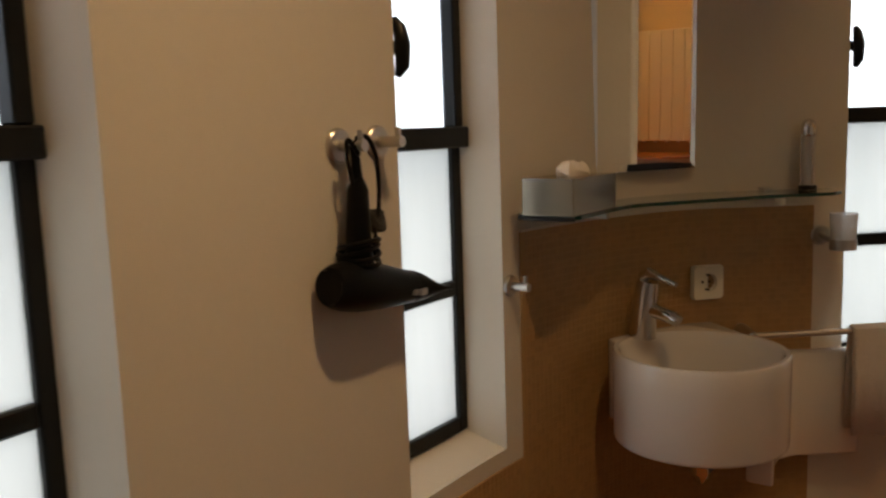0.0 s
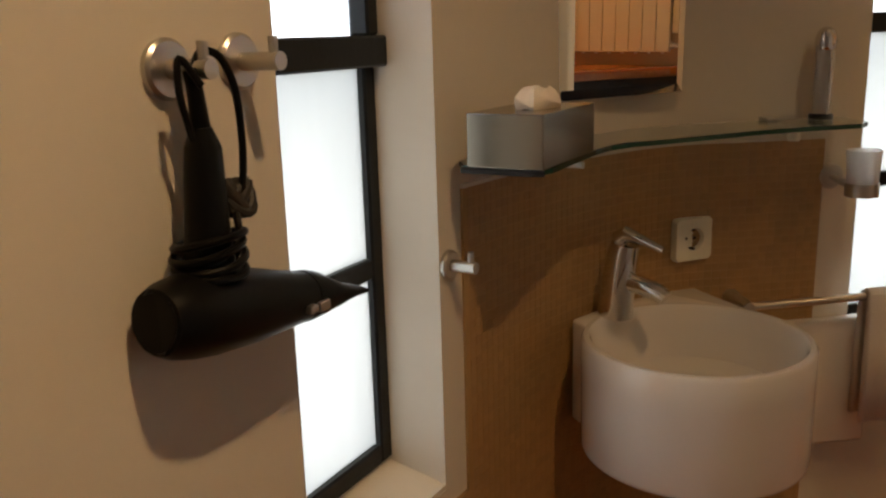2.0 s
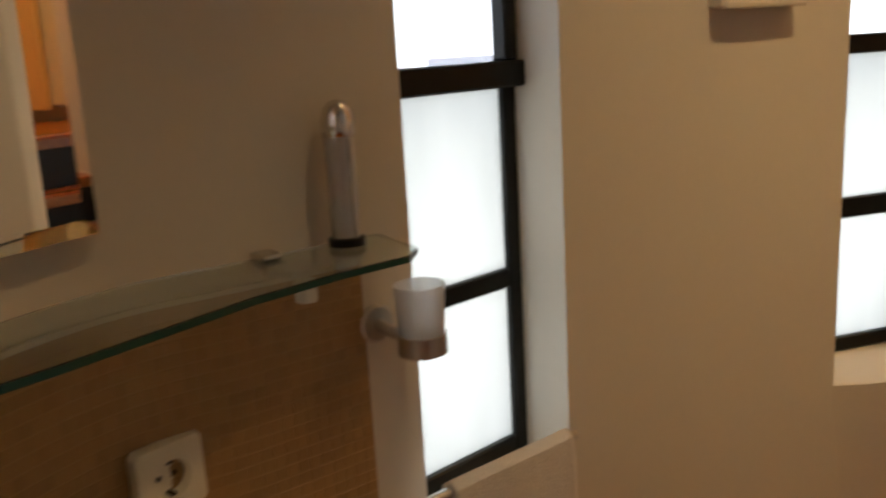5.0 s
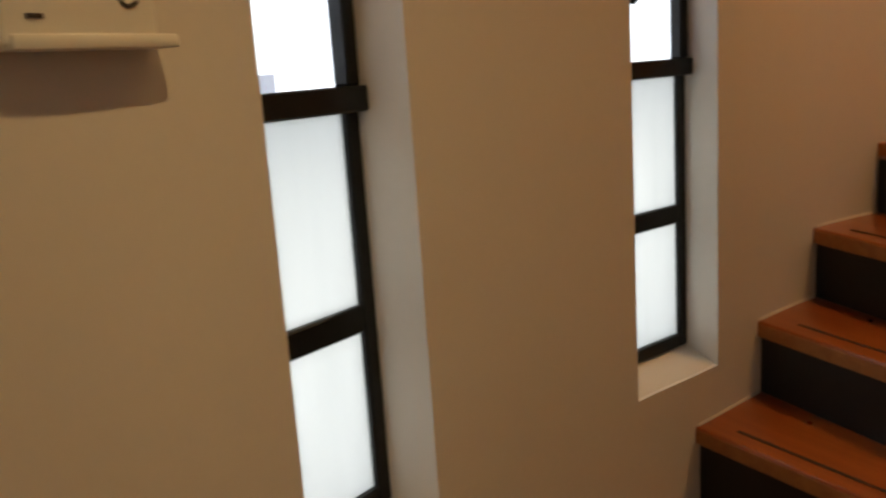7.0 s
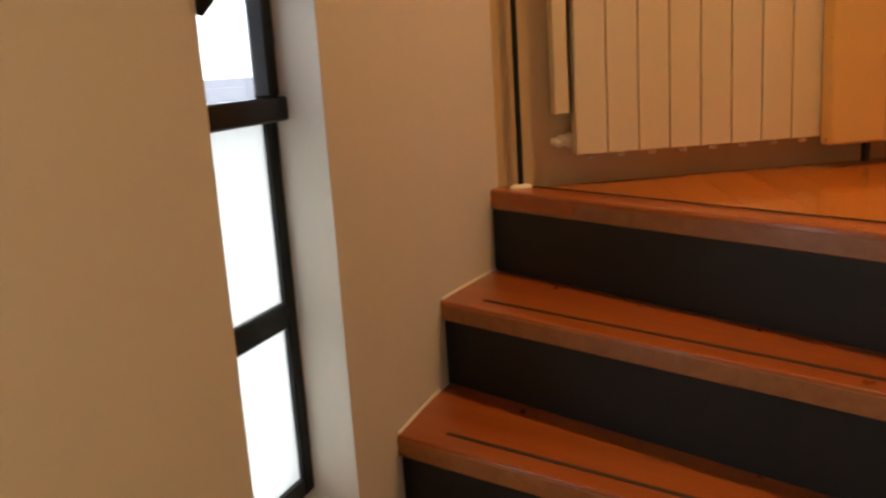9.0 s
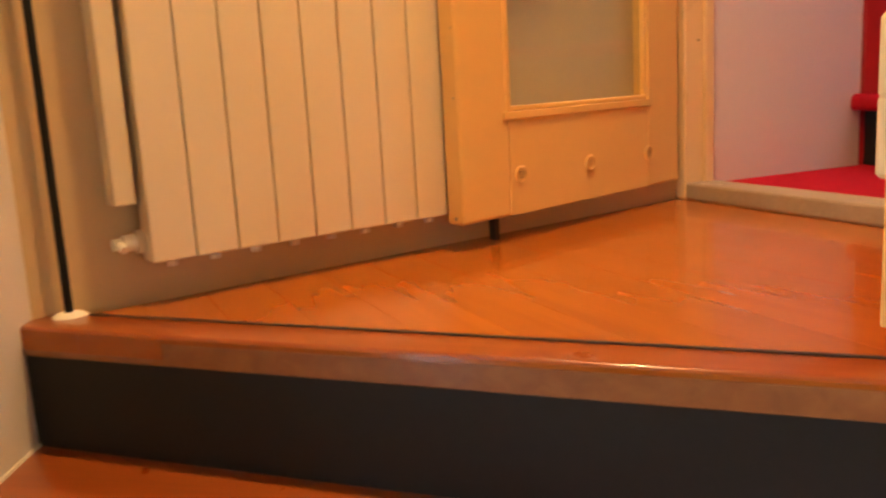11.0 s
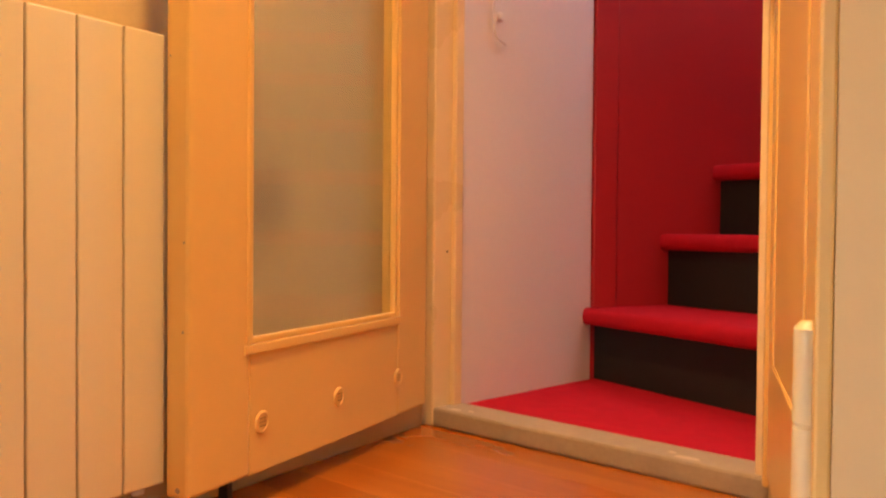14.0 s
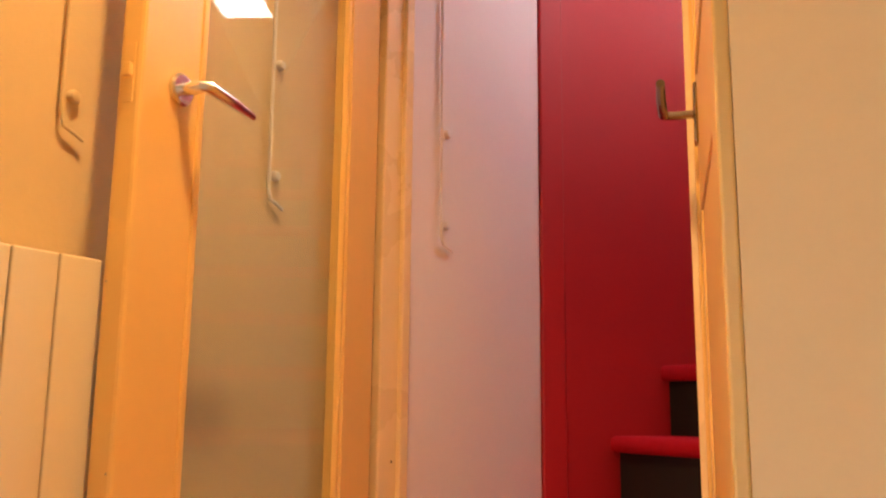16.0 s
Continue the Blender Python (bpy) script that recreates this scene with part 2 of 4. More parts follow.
def lathe(profile, segs=32, m=None, bm=None):
    """A turned body about z from (radius, height) pairs; a radius of 0 closes it."""
    b = bmesh.new()
    rings = []
    for r, z in profile:
        if r < 1e-6:
            rings.append([b.verts.new((0, 0, z))])
        else:
            rings.append([b.verts.new((r * math.cos(2 * math.pi * i / segs), r * math.sin(2 * math.pi * i / segs), z)) for i in range(segs)])
    for a, c in zip(rings, rings[1:]):
        for i in range(segs):
            j = (i + 1) % segs
            q = [a[i % len(a)], a[j % len(a)], c[j % len(c)], c[i % len(c)]]
            q = list(dict.fromkeys(q))
            if len(q) > 2:
                b.faces.new(q)
    bmesh.ops.recalc_face_normals(b, faces=b.faces[:])
    return join(bm, b, m)


def tube(pts, r, segs=10, bm=None, caps=True):
    b = bmesh.new()
    pts = [Vector(p) for p in pts]
    rings = []
    up = Vector((0.13, 0.31, 0.94))
    for i, p in enumerate(pts):
        d = (pts[min(i + 1, len(pts) - 1)] - pts[max(i - 1, 0)]).normalized()
        u = up - d * up.dot(d)
        if u.length < 0.05:
            u = Vector((1, 0, 0)) - d * d.x
        u.normalize()
        up = u
        w = d.cross(u)
        rad = r[i] if isinstance(r, (list, tuple)) else r
        rings.append([b.verts.new(p + rad * (math.cos(2 * math.pi * k / segs) * u + math.sin(2 * math.pi * k / segs) * w)) for k in range(segs)])
    for a, c in zip(rings, rings[1:]):
        for k in range(segs):
            b.faces.new((a[k], a[(k + 1) % segs], c[(k + 1) % segs], c[k]))
    if caps:
        b.faces.new(rings[0][::-1])
        b.faces.new(rings[-1])
    bmesh.ops.recalc_face_normals(b, faces=b.faces[:])
    return join(bm, b)


def spline(ctrl, step=8):
    c = [Vector(p) for p in ctrl]
    c = [2 * c[0] - c[1]] + c + [2 * c[-1] - c[-2]]
    out = []
    for i in range(1, len(c) - 2):
        for k in range(step):
            t = k / step
            p0, p1, p2, p3 = c[i - 1:i + 3]
            out.append(0.5 * (2 * p1 + (p2 - p0) * t + (2 * p0 - 5 * p1 + 4 * p2 - p3) * t * t + (3 * p1 - p0 - 3 * p2 + p3) * t ** 3))
    return out + [c[-2]]


def frame_on(x, y, z, tx, ty):
    """A pose whose x runs along (tx, ty), y away from it to the left and z up."""
    return pose(x, y, z, 0, 0, math.degrees(math.atan2(ty, tx)))


# ---- the round window wall ----
FLOOR, CEIL = -1.08, 2.25
PLAN = [(-0.30, -1.55), (-0.50, -0.9), (-0.53, -0.4), (-0.49, 0.02), (-0.385, 0.412), (-0.30, 0.645), (-0.203, 0.914), (-0.10, 1.195), (-0.005, 1.385),
        (0.115, 1.56), (0.26, 1.695), (0.42, 1.745), (0.62, 1.81), (0.89, 1.925), (1.2, 2.01), (1.53, 2.05), (1.79, 2.04), (2.1, 2.02),
        (2.384, 1.978), (2.63, 1.912), (2.84, 1.86), (3.085, 1.793), (3.328, 1.692), (3.40, 1.656)]
CURVE = [Vector((p[0], p[1])) for p in spline([(x, y, 0) for x, y in PLAN], 12)]
LENGTHS = [0.0]
for a, c in zip(CURVE, CURVE[1:]):
    LENGTHS.append(LENGTHS[-1] + (c - a).length)


def on_wall(s):
    """The place on the wall's inner face at s metres along it, and its direction."""
    s = min(max(s, 0), LENGTHS[-1] - 1e-6)
    i = max(k for k in range(len(LENGTHS) - 1) if LENGTHS[k] <= s)
    f = (s - LENGTHS[i]) / (LENGTHS[i + 1] - LENGTHS[i])
    d0 = (CURVE[min(i + 1, len(CURVE) - 1)] - CURVE[max(i - 1, 0)]).normalized()
    d1 = (CURVE[min(i + 2, len(CURVE) - 1)] - CURVE[i]).normalized()
    return CURVE[i].lerp(CURVE[i + 1], f), d0.lerp(d1, f).normalized()


def s_at(x, y):
    best = min(range(len(CURVE) - 1), key=lambda k: (CURVE[k] - Vector((x, y))).length)
    cand = []
    for k in (max(best - 1, 0), best):
        a, c = CURVE[k], CURVE[k + 1]
        f = min(max((Vector((x, y)) - a).dot(c - a) / (c - a).length_squared, 0), 1)
        cand.append(((a.lerp(c, f) - Vector((x, y))).length, LENGTHS[k] + f * (c - a).length))
    return min(cand)[1]


def wall_point(s, out=0.0):
    p, d = on_wall(s)
    return p + out * Vector((-d.y, d.x))


WINDOW_TOP = 1.25
WINDOWS = []
SPLAY, SHIFT = [0.0, 0.016, 0.008, 0.019, 0.052], [-0.022, 0.004, 0.0, 0.004, 0.060]
for (xl, yl), (xr, yr), sill in (((-0.465, 0.13), (-0.385, 0.412), -0.40), ((-0.203, 0.914), (-0.100, 1.195), -0.40), ((0.62, 1.81), (0.89, 1.925), -0.40),
                                 ((1.533, 2.05), (1.785, 2.04), -0.413), ((2.384, 1.978), (2.63, 1.912), -0.421)):
    WINDOWS.append((s_at(xl, yl) + (0.0, 0.0, 0.003, 0.009, 0.024)[len(WINDOWS)], s_at(xr, yr) + SPLAY[len(WINDOWS)], sill))


def curved_wall(name, s0, s1, z0, z1, holes, thick, mat, label):
    cuts = sorted({s0, s1, *[h[0] for h in holes], *[h[1] for h in holes]})
    ss = []
    for a, c in zip(cuts, cuts[1:]):
        k = max(1, int((c - a) / 0.03))
        ss += [a + (c - a) * i / k for i in range(k)]
    ss.append(s1)
    zs = sorted({z0, z1, *[h[2] for h in holes], *[h[3] for h in holes]})
    solid = [[not any(h[0] <= (a + c) / 2 <= h[1] and h[2] <= (u + w) / 2 <= h[3] for h in holes) for u, w in zip(zs, zs[1:])] for a, c in zip(ss, ss[1:])]
    bm = bmesh.new()
    inner = [[bm.verts.new((*wall_point(s), z)) for z in zs] for s in ss]
    outer = []
    for s in ss:
        splay = sum(1.4 * (SPLAY[k] - SHIFT[k]) for k, h in enumerate(holes) if abs(s - h[1]) < 1e-6)
        outer.append([bm.verts.new((*wall_point(s - (splay if z not in (z0, z1) else 0), thick), z)) for z in zs])
    ni, nj = len(ss) - 1, len(zs) - 1
    ok = lambda i, j: 0 <= i < ni and 0 <= j < nj and solid[i][j]
    for i in range(ni):
        for j in range(nj):
            if not solid[i][j]:
                continue
            bm.faces.new((inner[i][j], inner[i + 1][j], inner[i + 1][j + 1], inner[i][j + 1]))
            bm.faces.new((outer[i][j], outer[i][j + 1], outer[i + 1][j + 1], outer[i + 1][j]))
            if not ok(i - 1, j):
                bm.faces.new((inner[i][j], inner[i][j + 1], outer[i][j + 1], outer[i][j]))
            if not ok(i + 1, j):
                bm.faces.new((inner[i + 1][j], outer[i + 1][j], outer[i + 1][j + 1], inner[i + 1][j + 1]))
            if not ok(i, j - 1):
                bm.faces.new((inner[i][j], outer[i][j], outer[i + 1][j], inner[i + 1][j]))
            if not ok(i, j + 1):
                bm.faces.new((inner[i][j + 1], inner[i + 1][j + 1], outer[i + 1][j + 1], outer[i][j + 1]))
    soft = []
    for e in bm.edges:
        if len(e.link_faces) == 2 and e.calc_face_angle(0) > radians(60):
            a, c = e.verts
            if any(abs((v.co.xy - wall_point(s_at(*v.co.xy))).length) > 0.002 for v in (a, c)):
                continue
            soft.append(e)
    bmesh.ops.bevel(bm, geom=soft, offset=0.010, segments=3, affect="EDGES", profile=0.5)
    return tagged(part(name, bm, mat, smooth=True), label, "wall", kind="structure")


curved_wall("wall_curved", 0.0, LENGTHS[-1] + 0.0, FLOOR - 0.05, CEIL, [(a, c, z, WINDOW_TOP) for a, c, z in WINDOWS], 0.12, PLASTER,
            "warm cream plaster wall curving round the bathroom")


def bar(bm, p0, p1, z0, z1, out0, out1, bevel=0.003):
    """A straight bar between two places, out0 to out1 metres outwards."""
    d = (p1 - p0).normalized()
    n = Vector((-d.y, d.x))
    b = box(0, (p1 - p0).length, out0, out1, z0, z1, bevel, seg=1)
    return join(bm, b, Matrix(((d.x, n.x, 0, p0.x), (d.y, n.y, 0, p0.y), (0, 0, 1, 0), (0, 0, 0, 1))))


REVEAL = 0.085
for sl, sr, sill in WINDOWS:
    sm = (sl + sr) / 2
    p, q = wall_point(sm, 0.26), wall_point(sm, 0.0)
    lo = lamp("window_daylight", "AREA", look((*p, -0.09), (*q, -0.09)), 1.5, (1.0, 0.975, 0.95), 0.3)
    lo.data.shape, lo.data.size, lo.data.size_y = "RECTANGLE", 0.30, 0.60
for k, (sl, sr, sill) in enumerate(WINDOWS):
    ob = empty("window_%d" % (k + 1), Matrix(), "narrow black steel window with frosted lower panes", "window", kind="structure")
    p0, p1 = wall_point(sl, REVEAL), wall_point(sr - SPLAY[k] + SHIFT[k], REVEAL)
    d = (p1 - p0).normalized()
    n = Vector((-d.y, d.x))
    at = lambda u: p0 + d * u
    w = (p1 - p0).length
    low = sill + 0.03
    f = bmesh.new()
    bar(f, at(-0.005), at(0.024), low, WINDOW_TOP, 0, 0.024)
    bar(f, at(w - 0.024), at(w + 0.005), low, WINDOW_TOP, 0, 0.024)
    bar(f, at(0.024), at(w - 0.024), low, low + 0.03, 0, 0.024)
    bar(f, at(0.024), at(w - 0.024), WINDOW_TOP - 0.03, WINDOW_TOP, 0, 0.024)
    part("frame", f, BLACK_STEEL, ob)
    bar_low = -0.092 if k < 3 else -0.103
    part("glazing_bar", bar(bmesh.new(), at(0.024), at(w - 0.024), bar_low, -0.062, 0.001, 0.022), BLACK_STEEL, ob)
    t_lo, t_hi = (0.214, 0.252) if k in (0, 2) else ((0.196, 0.236) if k == 1 else (0.219, 0.255))
    sash = bmesh.new()
    bar(sash, at(0.004), at(w + 0.002), t_lo, t_hi, -0.022, 0.022)
    bar(sash, at(0.004), at(0.026), t_hi, WINDOW_TOP - 0.03, -0.012, 0.020)
    bar(sash, at(w - 0.028), at(w - 0.002), t_hi, WINDOW_TOP - 0.03, -0.012, 0.020)
    bar(sash, at(0.034), at(w - 0.034), WINDOW_TOP - 0.065, WINDOW_TOP - 0.03, -0.012, 0.020)
    so = part("opening_sash", sash, BLACK_STEEL, ob)
    inw = -Vector((n.x, n.y, 0))
    lz = (0, -0.017, 0.01, 0.028, 0.028)[k]
    hp0 = Vector((*at(0.015), lz))
    h = bar(bmesh.new(), at(0.004), at(0.026), 0.33 + lz, 0.43 + lz, -0.032, -0.018, 0.004)
    tube([hp0 + Vector((0, 0, z)) + inw * o for o, z in ((0.028, 0.385), (0.062, 0.385), (0.078, 0.380))], 0.011, 12, h)
    tube([hp0 + Vector((0, 0, z)) + inw * o for o, z in ((0.076, 0.425), (0.086, 0.41), (0.092, 0.385), (0.090, 0.35), (0.080, 0.335))], [0.006, 0.011, 0.013, 0.012, 0.006], 12, h)
    part("latch", h, BLACK_STEEL, so, smooth=True)
    for z0, z1, mat, nm in ((low + 0.03, bar_low, FROSTED, "frosted_pane"), (-0.062, t_lo, FROSTED, "frosted_pane"), (t_hi, WINDOW_TOP - 0.065, GLASS, "clear_pane")):
        g = part(nm, bar(bmesh.new(), at(0.02), at(w - 0.02), z0 - 0.004, z1 + 0.004, 0.011, 0.016, 0), mat, ob)
        g.visible_shadow = False
    # sloping plaster sill with a soft front
    b = bmesh.new()
    kk, rows = 8, []
    bulge = 0.020 if k == 3 else -0.002
    front = sill
    low_ = 0.34 if k == 3 else 0.03
    for i in range(kk + 1):
        u = i / kk
        s = sl + (sr - sl) * u
        fp, bp = wall_point(s, -bulge * math.sin(math.pi * u) - 0.001), wall_point(s - (SPLAY[k] - SHIFT[k]) * u, REVEAL + 0.03)
        deep = wall_point(s, 0.012)
        rows.append([b.verts.new((*bp, sill + 0.034)), b.verts.new((*deep, front + (0.012 if k == 3 else 0.004))), b.verts.new((*fp, front + (0.001 - 0.006 * math.sin(math.pi * u) if k == 3 else -0.008))), b.verts.new((*wall_point(s, 0.004), front - low_)), b.verts.new((*wall_point(s, 0.03), front - low_)), b.verts.new((*bp, front - 0.02))])
    for a, c in zip(rows, rows[1:]):
        for i in range(6):
            b.faces.new((a[i], a[(i + 1) % 6], c[(i + 1) % 6], c[i]))
    b.faces.new(rows[0])
    b.faces.new(rows[-1][::-1])
    part("window_sill", b, PLASTER, ob, smooth=True)

# ---- floors, stairs, landing ----
RAD_A, RAD_B = Vector((3.36, 1.69)), Vector((3.70, 0.20))
DOOR_L, DOOR_R = Vector((3.70, 0.20)), Vector((2.91, 0.20))
NEAR = Vector((2.573, 0.849))


def straight_wall(name, a, c, z0, z1, thick, mat, label):
    """A wall whose face runs from a to c and which stands back to its left by thick."""
    a, c = Vector(a), Vector(c)
    return tagged(part(name, bar(bmesh.new(), a, c, z0, z1, 0, thick, 0), mat), label, "wall", kind="structure")


def clip(poly, axis, lo, hi):
    for sign, lim in ((1, lo), (-1, -hi)):
        out = []
        for p, q in zip(poly, poly[1:] + poly[:1]):
            a, c = sign * p[axis] - lim, sign * q[axis] - lim
            if a >= 0:
                out.append(p)
            if a * c < 0:
                f = a / (a - c)
                out.append(tuple(p[i] + f * (q[i] - p[i]) for i in (0, 1)))
        poly = out
        if not poly:
            return []
    return poly


tagged(part("floor", box(-1.0, 3.6, -1.7, 2.3, FLOOR - 0.06, FLOOR), FLOOR_WOOD), "dark wooden floor of the lower bathroom", "floor", kind="structure")
tagged(part("ceiling", box(-1.0, 4.4, -3.4, 2.6, CEIL, CEIL + 0.1), PLASTER), "plain plaster ceiling", "ceiling", kind="structure")

# nosing lines: the outer end at the curved wall, and the direction towards the inner wall
NOSE = [((3.328, 1.692), (-0.715, -0.699), 0.0), ((3.085, 1.793), (-0.632, -0.775), -0.18), ((2.845, 1.858), (-0.53, -0.848), -0.36), ((2.598, 1.922), (-0.415, -0.91), -0.54),
        ((2.34, 1.986), (-0.29, -0.957), -0.72), ((2.08, 2.022), (-0.17, -0.985), -0.90)]
INNER = (NEAR, Vector((-0.9986, 0.0523)))


def meet(p, d, q, e):
    k = d[0] * e[1] - d[1] * e[0]
    t = ((q[0] - p[0]) * e[1] - (q[1] - p[1]) * e[0]) / k
    return Vector((p[0] + t * d[0], p[1] + t * d[1]))


ends = []
for (p, d, z) in NOSE:
    ends.append((Vector(p), meet(p, d, INNER[0], INNER[1]) if d[0] > -0.75 else Vector(p), Vector(d).normalized()))
landing = [(3.334, 1.70), tuple(ends[0][1]), (2.84, 0.10), (3.72, 0.10)]
floor_up = empty("landing_floor", Matrix(), "glossy orange-brown wooden boards of the landing", "floor", kind="structure")
y = 0.12
while y < 1.72:
    poly = clip(landing, 1, y + 0.0002, y + 0.0998)
    if len(poly) > 2:
        part("board", prism(poly, -0.03, 0.0, 0.0004, top_only=True, seg=1), FLOOR_WOOD, floor_up)
    y += 0.1
sub_n = Vector((0.699, -0.715)) * 0.03
part("subfloor", prism([(3.334 + sub_n.x, 1.70 + sub_n.y), tuple(ends[0][1] + sub_n), (2.84, 0.10), (3.72, 0.10)], -0.2, -0.028), DARK, floor_up)
stair = empty("staircase", Matrix(), "short winding stair with varnished brown treads and black risers", "staircase", kind="structure")
for i, (p, q, d) in enumerate(ends):
    z = NOSE[i][2]
    n = Vector((d.y, -d.x))
    if n.x < 0:
        n = -n
    # nosing: rounded board edge; for the lower steps the board runs back under the riser above
    if i == 0:
        back = [q + n * 0.09, p + n * 0.075]
    else:
        pp, qq, dd = ends[i - 1]
        m = Vector((dd.y, -dd.x))
        m = m if m.x > 0 else -m
        back = [qq + m * 0.05, pp + m * 0.05 - dd * 0.04]
    poly = [p - d * 0.03, q + d * 0.01, *back]
    lift = 0.004 if i == 0 else 0
    tm = frame_on(p.x, p.y, z, d.x, d.y)
    ti = tm.inverted()
    loc = [tuple((ti @ Vector((v.x, v.y, z))).xy) for v in poly]
    part("nosing" if i == 0 else "tread", prism(loc, -0.041, lift, 0.0055, seg=3), TREAD_WOOD, stair, smooth=True, m=tm)
    f0, f1 = p - d * 0.01 - n * 0.0012, q - n * 0.0012
    part("worn_edge", prism([tuple(f0), tuple(f1), tuple(f1 + n * 0.004), tuple(f0 + n * 0.004)], z - 0.039, z - 0.006, 0.001, seg=1), NOSING_WOOD, stair, "lighter worn front edge")
    r0, r1 = p + n * (0.003 if i == 0 else 0.014) - d * 0.06, q + n * (0.003 if i == 0 else 0.014)
    low = z - 0.18
    part("riser", prism([tuple(r0), tuple(r1), tuple(r1 + n * 0.02), tuple(r0 + n * 0.02)], low, z - 0.038), BLACK_RISER, stair)
    g0, g1 = p + d * 0.075 + n * 0.045, q + n * 0.045
    if i == 0:
        g0, g1 = p + d * 0.06 + n * 0.070, q + n * 0.070
    part("anti_slip_strip", prism([tuple(g0), tuple(g1), tuple(g1 + n * 0.008), tuple(g0 + n * 0.008)], z + lift - 0.002, z + lift + 0.0018), RUBBER, stair, "thin black rubber strip")

for i in range(1, len(ends)):
    z = NOSE[i][2]
    sa, sb = s_at(*ends[i][0]) + 0.004, s_at(*ends[i - 1][0]) + (0.004 if i == 1 else 0.008)
    part("caulk_joint", tube([(*wall_point(sa + (sb - sa) * k / 8, -0.001), z + 0.001) for k in range(9)], 0.0035, 6), PLASTER, stair, "thin pale joint along the wall")
straight_wall("wall_radiator", RAD_A + Vector((-0.02, 0.085)), RAD_B + Vector((0.03, -0.13)), -0.2, CEIL, 0.15, LAMPLIT_PLASTER, "cream plaster wall behind the radiator")
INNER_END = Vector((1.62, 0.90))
straight_wall("wall_inner", NEAR, INNER_END, FLOOR, CEIL, 0.12, LAMPLIT_PLASTER, "cream plaster wall beside the stair")
# warm lamplight on the pier comes from this deeper plaster colour
tagged(part("wall_pier", box(1.76, 1.90, 0.86, 1.24, FLOOR, CEIL, 0.012, seg=3), LAMPLIT_PLASTER, smooth=True), "cream plaster pier between the bathroom and the stair", "wall", kind="structure")
P2 = INNER_END + Vector((0.02, 0.0))
straight_wall("wall_side", P2, (1.25, -1.6), FLOOR, CEIL, 0.12, PLASTER, "plain plaster wall of the bathroom")
straight_wall("wall_back", (1.4, -1.55), (-0.5, -1.55), FLOOR, CEIL, 0.12, PLASTER, "plain plaster wall behind the entrance")

# ---- landing: doorways and walls ----
RIGHT_D = (NEAR - Vector((2.93, 0.16))).normalized()
straight_wall("wall_right", (2.93, 0.16), NEAR, -0.2, CEIL, 0.12, LAMPLIT_PLASTER, "cream plaster wall of the landing")
straight_wall("wall_door_head", (3.80, 0.11), (2.86, 0.11), 2.08, CEIL, -0.09, PLASTER, "plaster above the doorway")
straight_wall("wall_hall_white", (3.672, 0.13), (3.672, -0.40), -0.05, CEIL, 0.12, WHITE_PLASTER, "off-white painted wall of the stair hall")
straight_wall("wall_hall_red", (3.680, -0.395), (3.680 - 0.385 * 2.9, -0.395 - 0.923 * 2.9), -0.05, CEIL, 0.12, RED_WALL, "deep red painted wall beside the carpeted stair")
tagged(part("trim", bar(bmesh.new(), Vector((3.662, -0.398)), Vector((3.662, -0.398)) + Vector((-0.385, -0.923)) * 0.075, 0.226, CEIL, 0.0, 0.03, 0.004), RED_WALL), "red painted corner strip of the stair hall", "trim", kind="structure")
straight_wall("wall_hall_side", (2.60, -3.1), (2.88, 0.12), -0.05, CEIL, 0.12, RED_WALL, "deep red painted wall of the stair hall")
straight_wall("wall_hall_back", (2.55, -3.05), (2.95, -3.05), -0.05, CEIL, -0.12, RED_WALL, "deep red wall at the top of the stair")

fr = empty("door_frame", Matrix(), "cream gloss-painted wooden door frame", "door frame", kind="structure")
j = box(3.664, 3.75, 0.117, 0.205, 0.0, 2.08, 0.004)
box(3.652, 3.668, 0.125, 0.150, 0.03, 2.06, 0.003, j)
part("jamb", j, DAYLIT_PAINT, fr)
j = box(2.86, 2.935, 0.117, 0.196, 0.040, 2.08, 0.004)
box(2.931, 2.947, 0.125, 0.150, 0.03, 2.06, 0.003, j)
part("jamb", j, DAYLIT_PAINT, fr)
part("head", box(2.935, 3.664, 0.115, 0.205, 2.03, 2.08, 0.004), DAYLIT_PAINT, fr)
h = lathe([(0, 0), (0.0025, 0.0), (0.0025, 0.001), (0, 0.001)], 8, pose(3.6635, 0.165, 0.385, 0, -90))
part("screw_hole", h, DARK, fr)
sillbar = tagged(part("threshold", box(2.845, 3.70, 0.112, 0.202, 0.0, 0.042, 0.006), THRESHOLD), "worn grey-brown painted wooden threshold with chipped paint", "threshold", kind="structure")

for cx, cy, wx, wy in ((3.615, 0.186, 0.022, 0.010), (3.575, 0.176, 0.009, 0.005), (3.06, 0.184, 0.034, 0.011), (3.10, 0.168, 0.010, 0.006)):
    rc = random.Random(int(cx * 1000))
    pts = [(cx + wx * rc.uniform(0.55, 1.0) * math.cos(a * math.pi / 5), cy + wy * rc.uniform(0.55, 1.0) * math.sin(a * math.pi / 5)) for a in range(10)]
    part("paint_chip", prism(pts, 0.040, 0.0428), BARE_WOOD, sillbar, "bare pale wood where paint has flaked")

